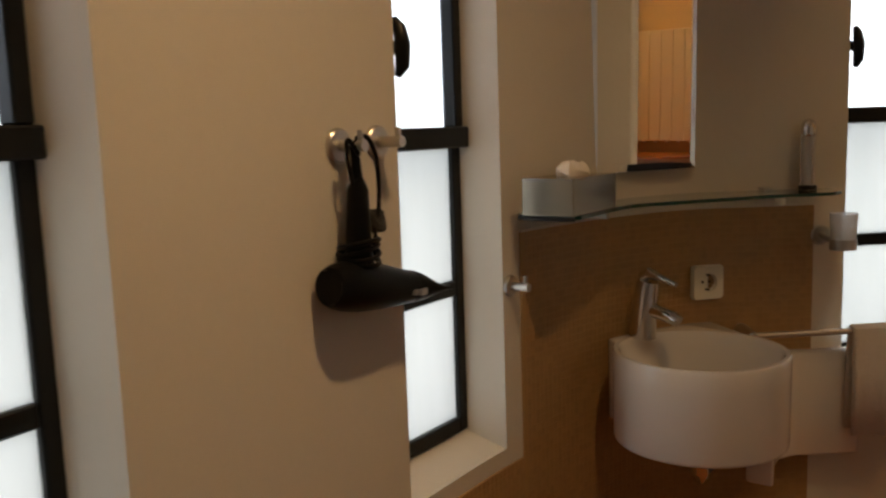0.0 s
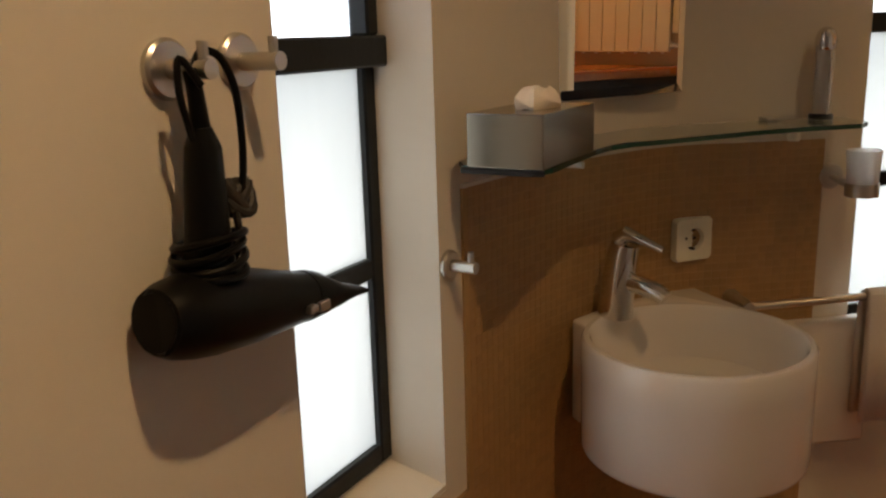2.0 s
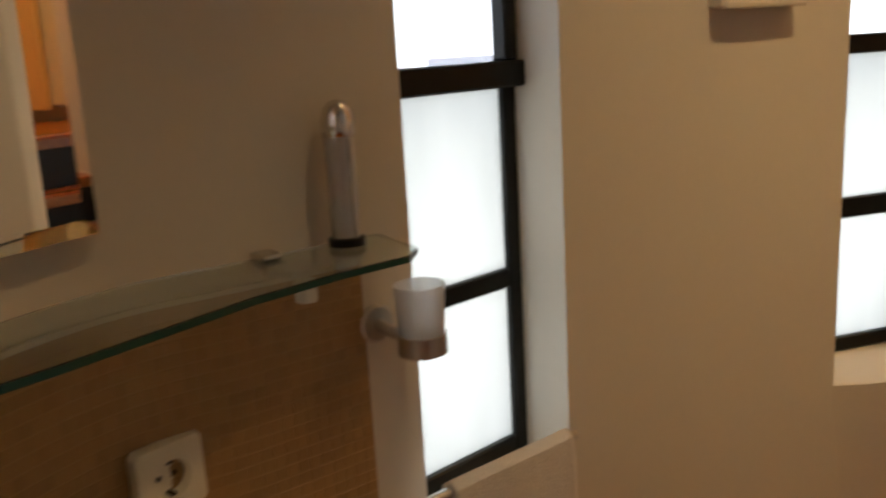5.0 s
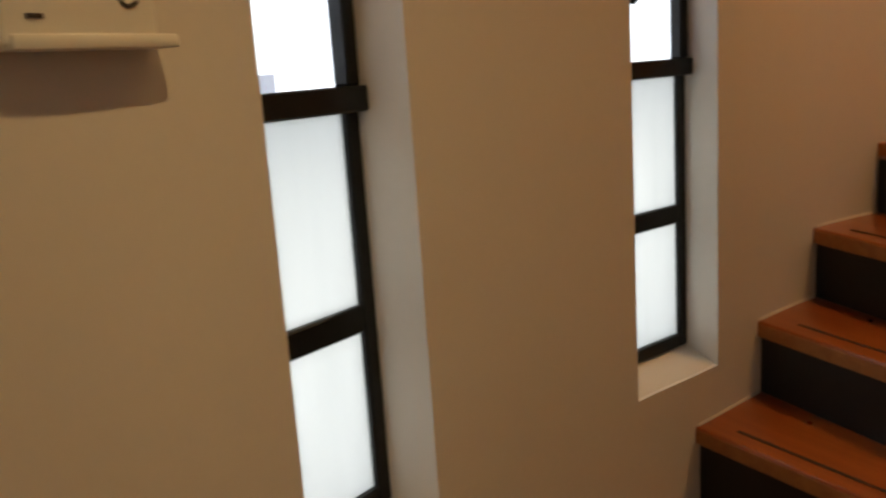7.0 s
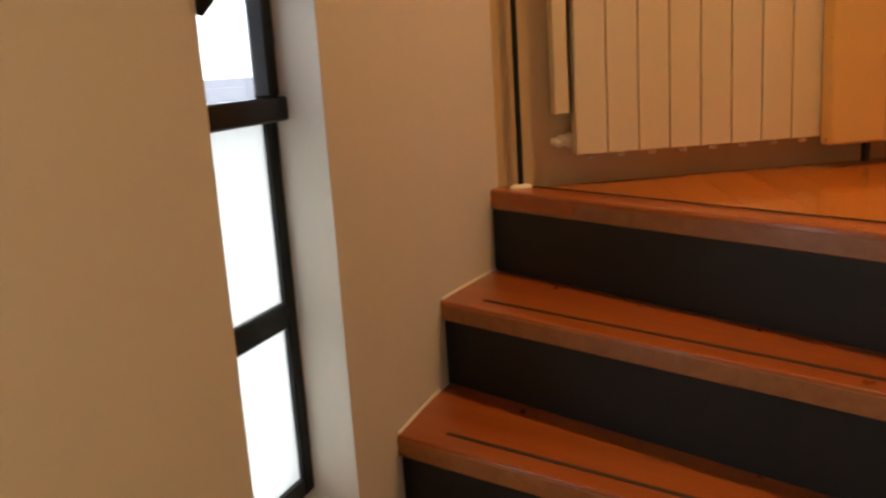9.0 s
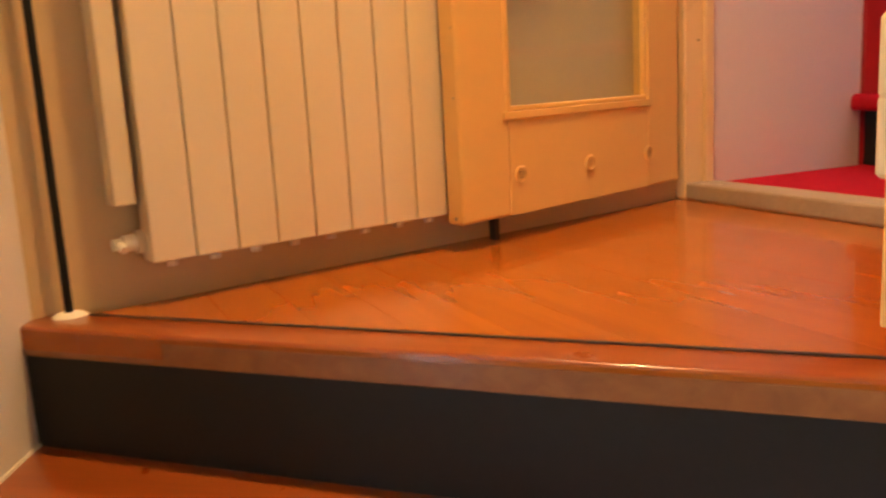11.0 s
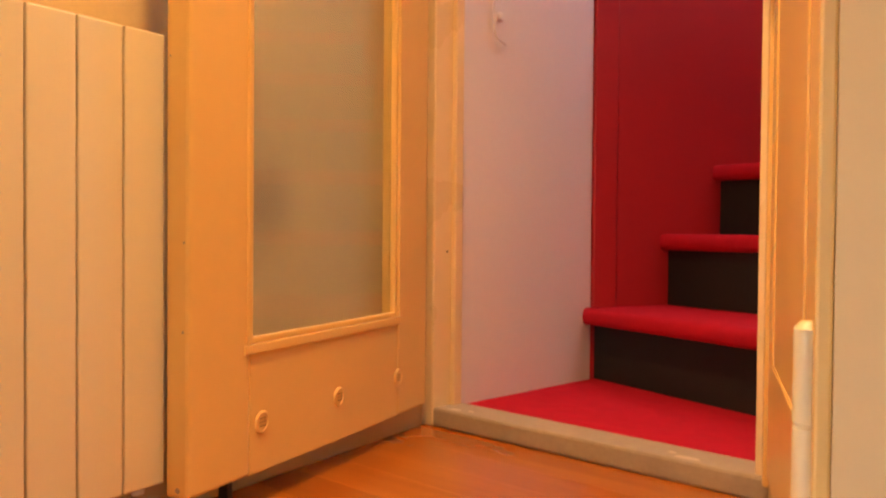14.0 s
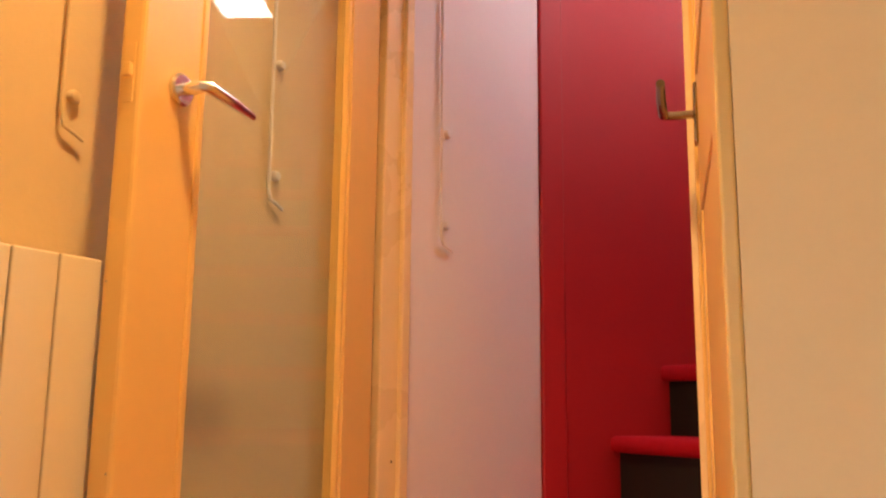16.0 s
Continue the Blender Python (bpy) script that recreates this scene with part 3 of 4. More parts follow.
# open glazed door: x along the leaf from its free edge, y towards the wall behind it
D0, D1 = Vector((3.408, 0.938)), Vector((3.668, 0.222))
dd = (D1 - D0).normalized()
DM = frame_on(D0.x, D0.y, 0.052, dd.x, dd.y)
DW, DH, DT = (D1 - D0).length, 1.99, 0.042
door = empty("door_1", DM, "open cream-painted wooden door with a tall glass pane", "door", kind="structure")
gl, gr, gb, gt = 0.138, 0.625, 0.203, 1.86
part("stile", box(0, gl, 0, DT, 0, DH, 0.006), CREAM, door)
part("stile", box(gr, DW, 0, DT, 0, DH, 0.006), CREAM, door)
part("bottom_rail", box(gl, gr, 0.0005, DT - 0.0005, 0, gb, 0.001), CREAM, door)
part("top_rail", box(gl, gr, 0.0005, DT - 0.0005, gt, DH, 0.001), CREAM, door)
mo = bmesh.new()
for (x0, x1, z0, z1) in ((gl - 0.016, gr + 0.016, gb - 0.016, gb), (gl - 0.016, gr + 0.016, gt, gt + 0.016), (gl - 0.009, gl, gb, gt), (gr, gr + 0.014, gb, gt)):
    box(x0, x1, -0.0035, 0.004, z0, z1, 0.002, mo)
for (x0, x1, z0, z1) in ((gl, gr, gb, gb + 0.010), (gl, gr, gt - 0.010, gt), (gl, gl + 0.010, gb, gt), (gr - 0.010, gr, gb, gt)):
    box(x0, x1, 0.001, 0.014, z0, z1, 0.003, mo)
part("moulding", mo, CREAM, door)
g = part("glass_pane", box(gl, gr, 0.016, 0.021, gb, gt), DOOR_GLASS, door)
g.visible_shadow = False
for x in (0.168, 0.398, 0.628):
    v = lathe([(0, -0.0015), (0.0125, -0.0015), (0.013, -0.003), (0.0160, -0.003), (0.0178, -0.001), (0.0178, 0.002), (0, 0.002)], 24, pose(x, 0, 0.078, -90))
    vo = part("air_vent", v, CREAM, door, "small round brass-coloured air vent", smooth=True)
    hl = bmesh.new()
    for a in range(3):
        for c in range(3):
            box(x - 0.007 + a * 0.0055, x - 0.0043 + a * 0.0055, -0.0021, -0.0012, 0.0715 + c * 0.0055, 0.0742 + c * 0.0055, 0, hl)
    part("vent_holes", hl, BRASS_DARK, vo)
hd = lathe([(0, 0), (0.026, 0), (0.026, 0.006), (0.022, 0.009), (0, 0.009)], 24, pose(0.085, 0, 0.925, 90))
hb = part("handle_rose", hd, SATIN, door, "chrome lever handle", smooth=True)
part("lever", tube([(0.085, -0.004, 0.925), (0.085, -0.042, 0.925), (0.092, -0.050, 0.925), (0.15, -0.054, 0.918), (0.20, -0.054, 0.912)], [0.010, 0.010, 0.011, 0.010, 0.0075], 12), SATIN, hb, smooth=True)
part("latch_plate", box(-0.0015, 0.001, 0.012, 0.030, 0.88, 0.97, 0.0005), CREAM, door)
part("latch_bolt", box(-0.010, 0.0, 0.014, 0.028, 0.918, 0.938, 0.002), CREAM, door)
st = box(0.10, 0.112, 0.012, 0.03, -0.045, 0.002, 0.002)
part("door_stop", st, RUBBER, door)
for cy, cz, cr in ((0.009, 0.36, 0.0022), (0.011, 0.235, 0.0026), (0.034, 0.62, 0.0020), (0.020, 0.012, 0.0050)):
    part("paint_chip", lathe([(0, 0), (cr, 0), (cr * 0.6, 0.0006), (0, 0.0006)], 7, pose(0.0002, cy, cz, 0, -90)), THRESHOLD, door, "small dark chip in the paint")

# closed door in the right-hand wall; x runs from the far jamb to the near hinges
RD = frame_on(2.93, 0.16, 0.0, RIGHT_D.x, RIGHT_D.y)
RL = (NEAR - Vector((2.93, 0.16))).length
door2 = empty("door_2", RD, "closed cream-painted panelled door with large white hinges", "door", kind="structure")
part("casing", box(0.004, 0.06, -0.010, 0.0, 0.03, 2.10, 0.003), CREAM, door2)
part("casing", box(RL - 0.075, RL - 0.004, -0.014, 0.0, 0.035, 2.10, 0.003), CREAM, door2)
# shade of the gap laid on as a thin dark strip over the wall
part("gap_shade", box(RL - 0.0845, RL - 0.0755, -0.0012, 0.0, 0.05, 2.05), DARK, door2, "dark strip giving the shade of the gap beside the door leaf")
leaf = box(0.062, RL - 0.085, -0.004, 0.03, 0.05, 2.05, 0.003)
part("leaf", leaf, CREAM, door2)
mo = bmesh.new()
for z0, z1 in ((0.22, 0.82), (1.02, 1.9)):
    for (x0, x1, a, c) in ((0.16, RL - 0.17, z0, z0 + 0.02), (0.16, RL - 0.17, z1 - 0.02, z1), (0.16, 0.18, z0 + 0.02, z1 - 0.02), (RL - 0.19, RL - 0.17, z0 + 0.02, z1 - 0.02)):
        box(x0, x1, -0.007, -0.002, a, c, 0.002, mo)
part("moulding", mo, CREAM, door2)
for z in (0.190, 0.97):
    hg = lathe([(0, 0), (0.007, 0.001), (0.012, 0.006), (0.012, 0.083), (0.0105, 0.085), (0.0105, 0.087), (0.012, 0.089), (0.012, 0.165), (0.007, 0.171), (0, 0.172)], 16, pose(RL - 0.026, -0.016, z))
    part("hinge", hg, HINGE_PAINT, door2, "white-painted lift-off hinge", smooth=True)
hp = part("handle_plate", box(0.085, 0.12, -0.010, -0.003, 0.925, 1.025, 0.003), BOX_STEEL, door2)
part("lever", tube([(0.102, -0.005, 0.975), (0.102, -0.050, 0.975), (0.107, -0.057, 0.975), (0.16, -0.060, 0.985), (0.21, -0.060, 0.992)], [0.007, 0.007, 0.008, 0.008, 0.007], 10), BOX_STEEL, hp, smooth=True)
part("bottom_block", box(RL - 0.06, RL - 0.015, -0.006, 0.0, 0.0, 0.034), DARK, door2)

# ---- carpeted stair behind the doorway ----
tagged(part("hall_floor", prism([(3.70, 0.115), (2.88, 0.115), (2.80, -0.75), (3.70, -0.75)], -0.05, 0.034, 0.004, top_only=True), RED_CARPET), "bright red carpet on the hall floor", "carpet", kind="structure")
hall = empty("carpeted_stair", Matrix(), "stair with red carpeted treads and black risers", "staircase", kind="structure")
ALONG = [0.0, 0.240, 0.42, 0.63, 0.83, 1.03, 1.23, 1.43]
RW = Vector((-0.385, -0.923))
for k, s in enumerate(ALONG):
    p = Vector((3.700, -0.395)) + RW * s
    d = Vector((-0.963, 0.27 - 0.03 * k)).normalized()
    n = Vector((d.y, -d.x))
    n = n if n.y < 0 else -n
    z = 0.029 + 0.199 * (k + 1)
    dep = 0.32
    t0 = p - d * 0.02 - n * (0.022 if k == 0 else 0.0)
    poly = [t0, t0 + d * 1.1, t0 + d * 1.1 + n * dep, t0 + n * dep]
    part("tread", prism([tuple(v) for v in poly], z - 0.045, z, 0.018, seg=4), RED_CARPET, hall, smooth=True)
    r = p + n * 0.03 - d * 0.06
    part("riser", prism([tuple(r), tuple(r + d * 1.16), tuple(r + d * 1.16 + n * 0.02), tuple(r + n * 0.02)], z - 0.199, z - 0.04), BLACK_RISER, hall)

hl_ = empty("ceiling_light", pose(2.885, -1.27, CEIL - 0.012), "bright white square light panel on the hall ceiling", "ceiling light")
hf = bmesh.new()
for x0, x1, y0, y1 in ((-0.125, 0.125, -0.295, -0.28), (-0.125, 0.125, 0.28, 0.295), (-0.125, -0.11, -0.28, 0.28), (0.11, 0.125, -0.28, 0.28)):
    box(x0, x1, y0, y1, -0.012, 0.010, 0.002, hf)
part("frame", hf, WHITE_PLASTIC, hl_)
part("diffuser", box(-0.109, 0.109, -0.279, 0.279, -0.006, 0.0), DIFFUSER, hl_)

# thin conduits with clips
def conduit(m, top, z1, z2, label, mat=WHITE_PLASTER, r=0.0045):
    con = empty("cable_conduit", m, label, "conduit", "thin conduits")
    part("pipe", tube([(-0.018, -0.010, top), (-0.012, -0.010, z2 - 0.03), (-0.006, -0.010, z2 - 0.049), (0.03, -0.010, z2 - 0.063)], r, 8), mat, con, smooth=True)
    for z in (z1, z2):
        part("clip", lathe([(0, 0), (0.011, 0), (0.011, 0.006), (0.008, 0.012), (0, 0.014)], 14, pose(0.012, 0, z, 90)), mat, con, smooth=True)


conduit(pose(3.672, 0, 0, 0, 0, 90) @ pose(0, 0, 0, 0, 0, 180), 1.75, 1.165, 0.935, "thin painted conduit with two clips on the hall wall")
conduit(frame_on(3.620, 0.553, 0, 0.2225, -0.975), 1.75, 1.162, 0.937, "thin painted conduit with two clips behind the open door", PLASTER, 0.004)
conduit(frame_on(3.519, 0.996, 0, 0.2225, -0.975), 1.75, 1.165, 0.950, "thin painted conduit with two clips above the radiator", LAMPLIT_PLASTER, 0.003)

# ---- radiator ----
ru = Vector((0.2204, -0.9754))
RM = frame_on(3.334, 1.505, 0.0, ru.x, ru.y)
rad = empty("radiator", RM, "cream aluminium sectional radiator with flat front panels on the wall", "radiator")
PITCH = 0.0712
for k in range(8):
    x = 0.005 + k * PITCH
    b = box(x + 0.0012, x + PITCH - 0.0012, 0.0, 0.045, 0.069, 0.704, 0.0025)
    sec = part("section", b, RADIATOR, rad)
    part("end_cap", lathe([(0, 0), (0.009, 0), (0.009, 0.006), (0.005, 0.010), (0, 0.010)], 10, pose(x + PITCH / 2, 0.016, 0.059)), WHITE_PLASTIC, sec, smooth=True)
    part("fin", box(x + 0.024, x + 0.046, 0.0455, 0.06, 0.09, 0.675, 0.004), RADIATOR, sec)
part("header_pipe", tube([(-0.004, 0.04, 0.100), (8 * PITCH, 0.04, 0.100)], 0.018, 14), RADIATOR, rad, smooth=True)
part("header_pipe", tube([(-0.004, 0.04, 0.66), (8 * PITCH, 0.04, 0.66)], 0.018, 14), RADIATOR, rad, smooth=True)
part("side_cover", box(-0.036, -0.003, 0.016, 0.060, 0.16, 0.69, 0.003), RADIATOR, rad)
vb = part("valve", lathe([(0, 0), (0.013, 0), (0.013, 0.02), (0.009, 0.022), (0.009, 0.036), (0, 0.036)], 14, pose(-0.004, 0.04, 0.100, 0, -90)), WHITE_PLASTIC, rad, smooth=True)
part("valve_cap", tube([(-0.03, 0.04, 0.100), (-0.03, 0.015, 0.093)], [0.008, 0.006], 10), WHITE_PLASTIC, vb, smooth=True)

pl = empty("standing_pole", pose(3.352, 1.625, 0.0), "thin black metal pole with a white foot on the landing", "pole")
part("rod", tube([(0, 0, 0.004), (0, 0, CEIL)], 0.0065, 10), BLACK_STEEL, pl, smooth=True)
part("foot", lathe([(0, 0), (0.027, 0), (0.027, 0.003), (0.020, 0.008), (0.009, 0.010), (0, 0.010)], 20), WHITE_PLASTIC, pl, smooth=True)

# ---- washbasin ----
BX, BY, RIM = 0.280, 1.424, -0.240
basin = empty("washbasin", pose(BX, BY, RIM), "white ceramic wall-hung round washbasin", "washbasin")
prof = [(0, -0.192), (0.170, -0.192), (0.175, -0.1905), (0.178, -0.187), (0.179, -0.182), (0.180, -0.05), (0.180, -0.006), (0.176, 0.0), (0.168, 0.0), (0.164, -0.006), (0.159, -0.04), (0.145, -0.09), (0.10, -0.125), (0.03, -0.135), (0, -0.136)]
part("bowl", lathe(prof, 64), CERAMIC, basin, smooth=True)
ledge = []
for i in range(13):
    s = s_at(0.080, 1.510) + (s_at(0.315, 1.710) - s_at(0.080, 1.510)) * i / 12
    ledge.append(tuple(wall_point(s, -0.010) - Vector((BX, BY))))
ledge += [(0.174 * math.cos(radians(a)), 0.174 * math.sin(radians(a))) for a in range(40, 168, 8)]
ledge += [(0.104 - BX, 1.476 - BY)]
part("ledge", prism(ledge, -0.186, -0.003, 0.006, seg=3), CERAMIC, basin, smooth=True)
side = []
for i in range(7):
    s = s_at(0.40, 1.745) + (s_at(0.662, 1.824) - s_at(0.40, 1.745)) * i / 6
    side.append(tuple(wall_point(s, -0.010) - Vector((BX, BY))))
side += [(0.662 - BX, 1.778 - BY), (0.56 - BX, 1.747 - BY), (0.51 - BX, 1.730 - BY), (0.475 - BX, 1.70 - BY), (0.455 - BX, 1.64 - BY), (0.442 - BX, 1.53 - BY), (0.385 - BX, 1.55 - BY)]
part("side_ledge", prism(side, -0.338, -0.078, 0.008, seg=3), CERAMIC, basin, smooth=True)
part("drain_ring", lathe([(0, -0.134), (0.022, -0.134), (0.024, -0.131), (0.014, -0.130), (0, -0.132)], 20), CHROME, basin, smooth=True)
tr = tube([(0.0, -0.01, -0.188), (0.0, -0.01, -0.262), (0.004, 0.01, -0.280), (0.03, 0.10, -0.284), (0.05, 0.16, -0.284)], 0.020, 14)
lathe([(0, -0.215), (0.028, -0.215), (0.028, -0.19), (0, -0.19)], 20, pose(0, -0.01, 0), tr)
part("trap_pipe", tr, CHROME, basin, smooth=True)

tap = empty("mixer_tap", pose(0.160, 1.532, RIM - 0.003, 0, 0, -32), "chrome single-lever mixer tap on the washbasin", "tap")
part("body", tube([(0, 0, 0), (0.004, 0, 0.06), (0.012, 0, 0.115), (0.016, 0, 0.130)], [0.030, 0.0285, 0.026, 0.023], 24), CHROME, tap, smooth=True)
part("spout", tube([(0.006, 0, 0.066), (0.048, 0, 0.061), (0.080, 0, 0.053), (0.092, 0, 0.046)], [0.017, 0.016, 0.015, 0.013], 16), CHROME, tap, smooth=True)
part("lever", tube([(0.004, 0, 0.134), (0.018, 0, 0.146), (0.05, 0, 0.138), (0.085, 0, 0.126)], [0.016, 0.014, 0.008, 0.006], 14), CHROME, tap, smooth=True)

# ---- wall fittings ----


def wall_hook(x, y, z, label, group="", r=0.026, peg=0.052):
    s = s_at(x, y)
    p, d = on_wall(s)
    ob = empty("wall_hook", frame_on(p.x, p.y, z, d.x, d.y), label, "hook", group)
    part("rose", lathe([(0, 0), (r, 0), (r, 0.006), (r - 0.003, 0.009), (0, 0.009)], 28, pose(0, 0.001, 0, 90)), STEEL, ob, smooth=True)
    part("peg", tube([(0, -0.008, 0), (0, -peg, 0)], 0.0085, 14), STEEL, ob, smooth=True)
    part("pin", tube([(0, -peg + 0.008, 0.004), (0, -peg + 0.008, 0.022)], 0.0045, 10), STEEL, ob, smooth=True)
    return ob


wall_hook(-0.252, 0.778, 0.213, "brushed steel wall hook carrying the hair dryer", "steel wall hooks")
wall_hook(-0.221, 0.862, 0.216, "brushed steel wall hook on the plaster", "steel wall hooks")
wall_hook(-0.088, 1.232, -0.075, "brushed steel wall hook beside the tiles", "steel wall hooks", 0.021, 0.045)

# hair dryer hanging from its cord loop; x along the wall
hp_, hd_ = on_wall(s_at(-0.257, 0.763) + 0.011)
HM = frame_on(hp_.x, hp_.y, 0.0, hd_.x, hd_.y)
dry = empty("hair_dryer", HM, "black hair dryer hanging from a steel hook", "hair dryer")
oy = -0.038
body = tube([(-0.056, oy, 0.018), (-0.066, oy, 0.0185), (-0.071, oy, 0.019), (-0.069, oy, 0.019), (-0.058, oy, 0.0175), (-0.040, oy, 0.0155), (-0.012, oy, 0.011), (0.04, oy, 0.002), (0.09, oy, -0.007), (0.122, oy, -0.012)],
            [0.020, 0.0215, 0.0245, 0.0275, 0.0325, 0.0362, 0.0378, 0.0345, 0.028, 0.0245], 28)
dbody = part("body", body, BLACK_PLASTIC, dry, smooth=True)
gr_ = bmesh.new()
for i in range(5):
    box(-0.0645, -0.0615, oy - 0.019, oy + 0.019, 0.0185 - 0.0165 + 0.008 * i, 0.0185 - 0.0145 + 0.008 * i, 0, gr_)
part("intake_grille", gr_, INTAKE, dbody)
part("intake", lathe([(0, 0), (0.0205, 0), (0.0205, 0.002), (0, 0.002)], 24, pose(-0.0575, oy, 0.018, 0, -90)), INTAKE, dbody)
part("seam_ring", tube([(0.116, oy, -0.011), (0.121, oy, -0.012)], 0.0258, 28), BLACK_PLASTIC, dry, smooth=True)
nz = bmesh.new()
rings = []
for x, hy, hz, zc in ((0.118, 0.026, 0.026, -0.011), (0.138, 0.026, 0.023, -0.014), (0.160, 0.026, 0.015, -0.019), (0.178, 0.028, 0.007, -0.022), (0.195, 0.029, 0.005, -0.024)):
    rings.append([nz.verts.new((x, oy + hy * math.cos(a * math.pi / 12), zc + hz * math.sin(a * math.pi / 12))) for a in range(24)])
for a, c in zip(rings, rings[1:]):
    for i in range(24):
        nz.faces.new((a[i], a[(i + 1) % 24], c[(i + 1) % 24], c[i]))
nz.faces.new(rings[0][::-1])
nz.faces.new(rings[-1])
part("nozzle", nz, BLACK_PLASTIC, dry, smooth=True)
part("handle", tube([(-0.004, oy, 0.040), (-0.003, oy, 0.075), (-0.001, oy, 0.115), (0.001, oy, 0.150), (0.001, oy, 0.166)], [0.023, 0.0195, 0.0175, 0.0155, 0.009], 18), BLACK_PLASTIC, dry, smooth=True)
part("cord_sleeve", tube([(0.001, oy, 0.164), (-0.002, oy, 0.200), (-0.006, oy, 0.214)], [0.0085, 0.007, 0.006], 12), BLACK_PLASTIC, dry, smooth=True)
loop = spline([(-0.005, oy, 0.205), (0.008, oy, 0.226), (0.030, oy, 0.222), (0.046, oy, 0.195), (0.050, oy, 0.150), (0.046, oy, 0.112), (0.038, oy, 0.09)], 6)
part("power_cord", tube(loop, 0.0035, 8), BLACK_PLASTIC, dry, smooth=True)
lp2 = spline([(-0.004, oy - 0.01, 0.20), (-0.016, oy, 0.222), (-0.019, oy, 0.195), (-0.013, oy, 0.170), (-0.008, oy, 0.150)], 6)
part("power_cord", tube(lp2, 0.0032, 8), BLACK_PLASTIC, dry, smooth=True)
for i in range(4):
    zz = 0.048 + 0.008 * i
    ringp = [(-0.003 + 0.031 * math.cos(a * math.pi / 12) + 0.004 * math.sin(3 * i), oy + 0.028 * math.sin(a * math.pi / 12), zz + 0.006 * math.sin(a * math.pi / 12 + i)) for a in range(25)]
    part("cord_turn", tube(ringp, 0.0038, 8, caps=False), BLACK_PLASTIC, dry, smooth=True)
kn = bmesh.new()
for i in range(5):
    ca = i * 1.3
    tube([(0.040 + 0.013 * math.cos(b_ * math.pi / 8), oy + 0.010 * math.sin(b_ * math.pi / 8) * math.cos(ca), 0.101 + 0.013 * math.sin(b_ * math.pi / 8 + ca)) for b_ in range(17)], 0.0042, 8, kn)
part("cord_tie", kn, RUBBER, dry, smooth=True)
part("power_cord", tube(spline([(0.034, oy, 0.095), (0.022, oy - 0.012, 0.082), (0.026, oy - 0.01, 0.066), (0.030, oy, 0.052)], 5), 0.0034, 8), BLACK_PLASTIC, dry, smooth=True)
part("switch", box(0.088, 0.100, oy - 0.034, oy - 0.024, -0.018, -0.010, 0.002), STEEL, dry)
part("badge", box(0.108, 0.124, oy - 0.030, oy - 0.0245, -0.022, -0.012, 0.001), STEEL, dry, "small silver badge")

# socket
sp, sd = on_wall(s_at(0.304, 1.70))
sock = empty("wall_socket", frame_on(sp.x, sp.y, -0.148, 0.862, 0.507), "cream plastic wall socket on the mosaic tiles", "socket")
pb, pr = bmesh.new(), []
for i in range(40):
    a = 2 * math.pi * (i + 0.5) / 40
    c, d_ = math.cos(a), math.sin(a)
    q = 0.0405 / max(abs(c), abs(d_))
    pr.append([pb.verts.new((c * r_, y_, d_ * r_)) for r_, y_ in ((q, -0.004), (q, -0.016), (q * 0.965, -0.0195), (0.0235, -0.0205), (0.0215, -0.0205), (0.0200, -0.006))])
for a, c in zip(pr, pr[1:] + pr[:1]):
    for i in range(5):
        pb.faces.new((a[i], a[i + 1], c[i + 1], c[i]))
pb.faces.new([r_[5] for r_ in pr])
part("plate", pb, WHITE_PLASTIC, sock, smooth=True)
ho = lathe([(0, 0), (0.003, 0), (0.003, 0.002), (0, 0.002)], 10, pose(-0.0095, -0.006, 0, 90))
lathe([(0, 0), (0.003, 0), (0.003, 0.002), (0, 0.002)], 10, pose(0.0095, -0.006, 0, 90), ho)
box(-0.003, 0.003, -0.018, -0.0065, 0.0165, 0.0195, 0, ho)
box(-0.003, 0.003, -0.018, -0.0065, -0.0195, -0.0165, 0, ho)
part("contacts", ho, DARK, sock)

# mirror
mirror = empty("wall_mirror", frame_on(0.058, 1.486, 0.125, 0.7587, 0.6514) @ pose(0, 0, 0, 0.6), "tall frameless mirror hung above the glass shelf", "mirror")
mg, mrings = bmesh.new(), []
for inset, my in ((0, 0.008), (0, 0.003), (0.016, 0.0012)):
    mrings.append([mg.verts.new((x_, my, z_)) for x_, z_ in ((-0.004 + inset, inset), (0.288 - inset, inset), (0.288 - inset, 0.72 - inset), (-0.004 + inset, 0.72 - inset))])
for a, c in zip(mrings, mrings[1:]):
    for i in range(4):
        mg.faces.new((a[i], a[(i + 1) % 4], c[(i + 1) % 4], c[i]))
mg.faces.new(mrings[0])
mg.faces.new(mrings[-1])
part("mirror_glass", mg, MIRROR, mirror)
part("back_board", box(0.01, 0.28, 0.0085, 0.026, 0.03, 0.69), DARK, mirror)

# glass shelf and the things on it
shelf = empty("glass_shelf", pose(0, 0, 0.058), "green-edged glass shelf with a wavy front on steel brackets", "shelf")
fr_pts = [(-0.058, 1.212), (0.036, 1.176), (0.050, 1.176), (0.060, 1.188), (0.085, 1.262), (0.118, 1.352), (0.142, 1.402), (0.170, 1.432), (0.246, 1.478), (0.330, 1.535), (0.40, 1.582), (0.49, 1.626), (0.572, 1.655), (0.592, 1.690)]
outline = list(fr_pts)
for i in range(13):
    s = s_at(0.575, 1.79) + (s_at(-0.075, 1.25) - s_at(0.575, 1.79)) * i / 12
    outline.append(tuple(wall_point(s, -0.008)))
part("glass_plate", prism(outline, 0.0, 0.008, 0.0015, seg=1), SHELF_GLASS, shelf)
eb = bmesh.new()
er = []
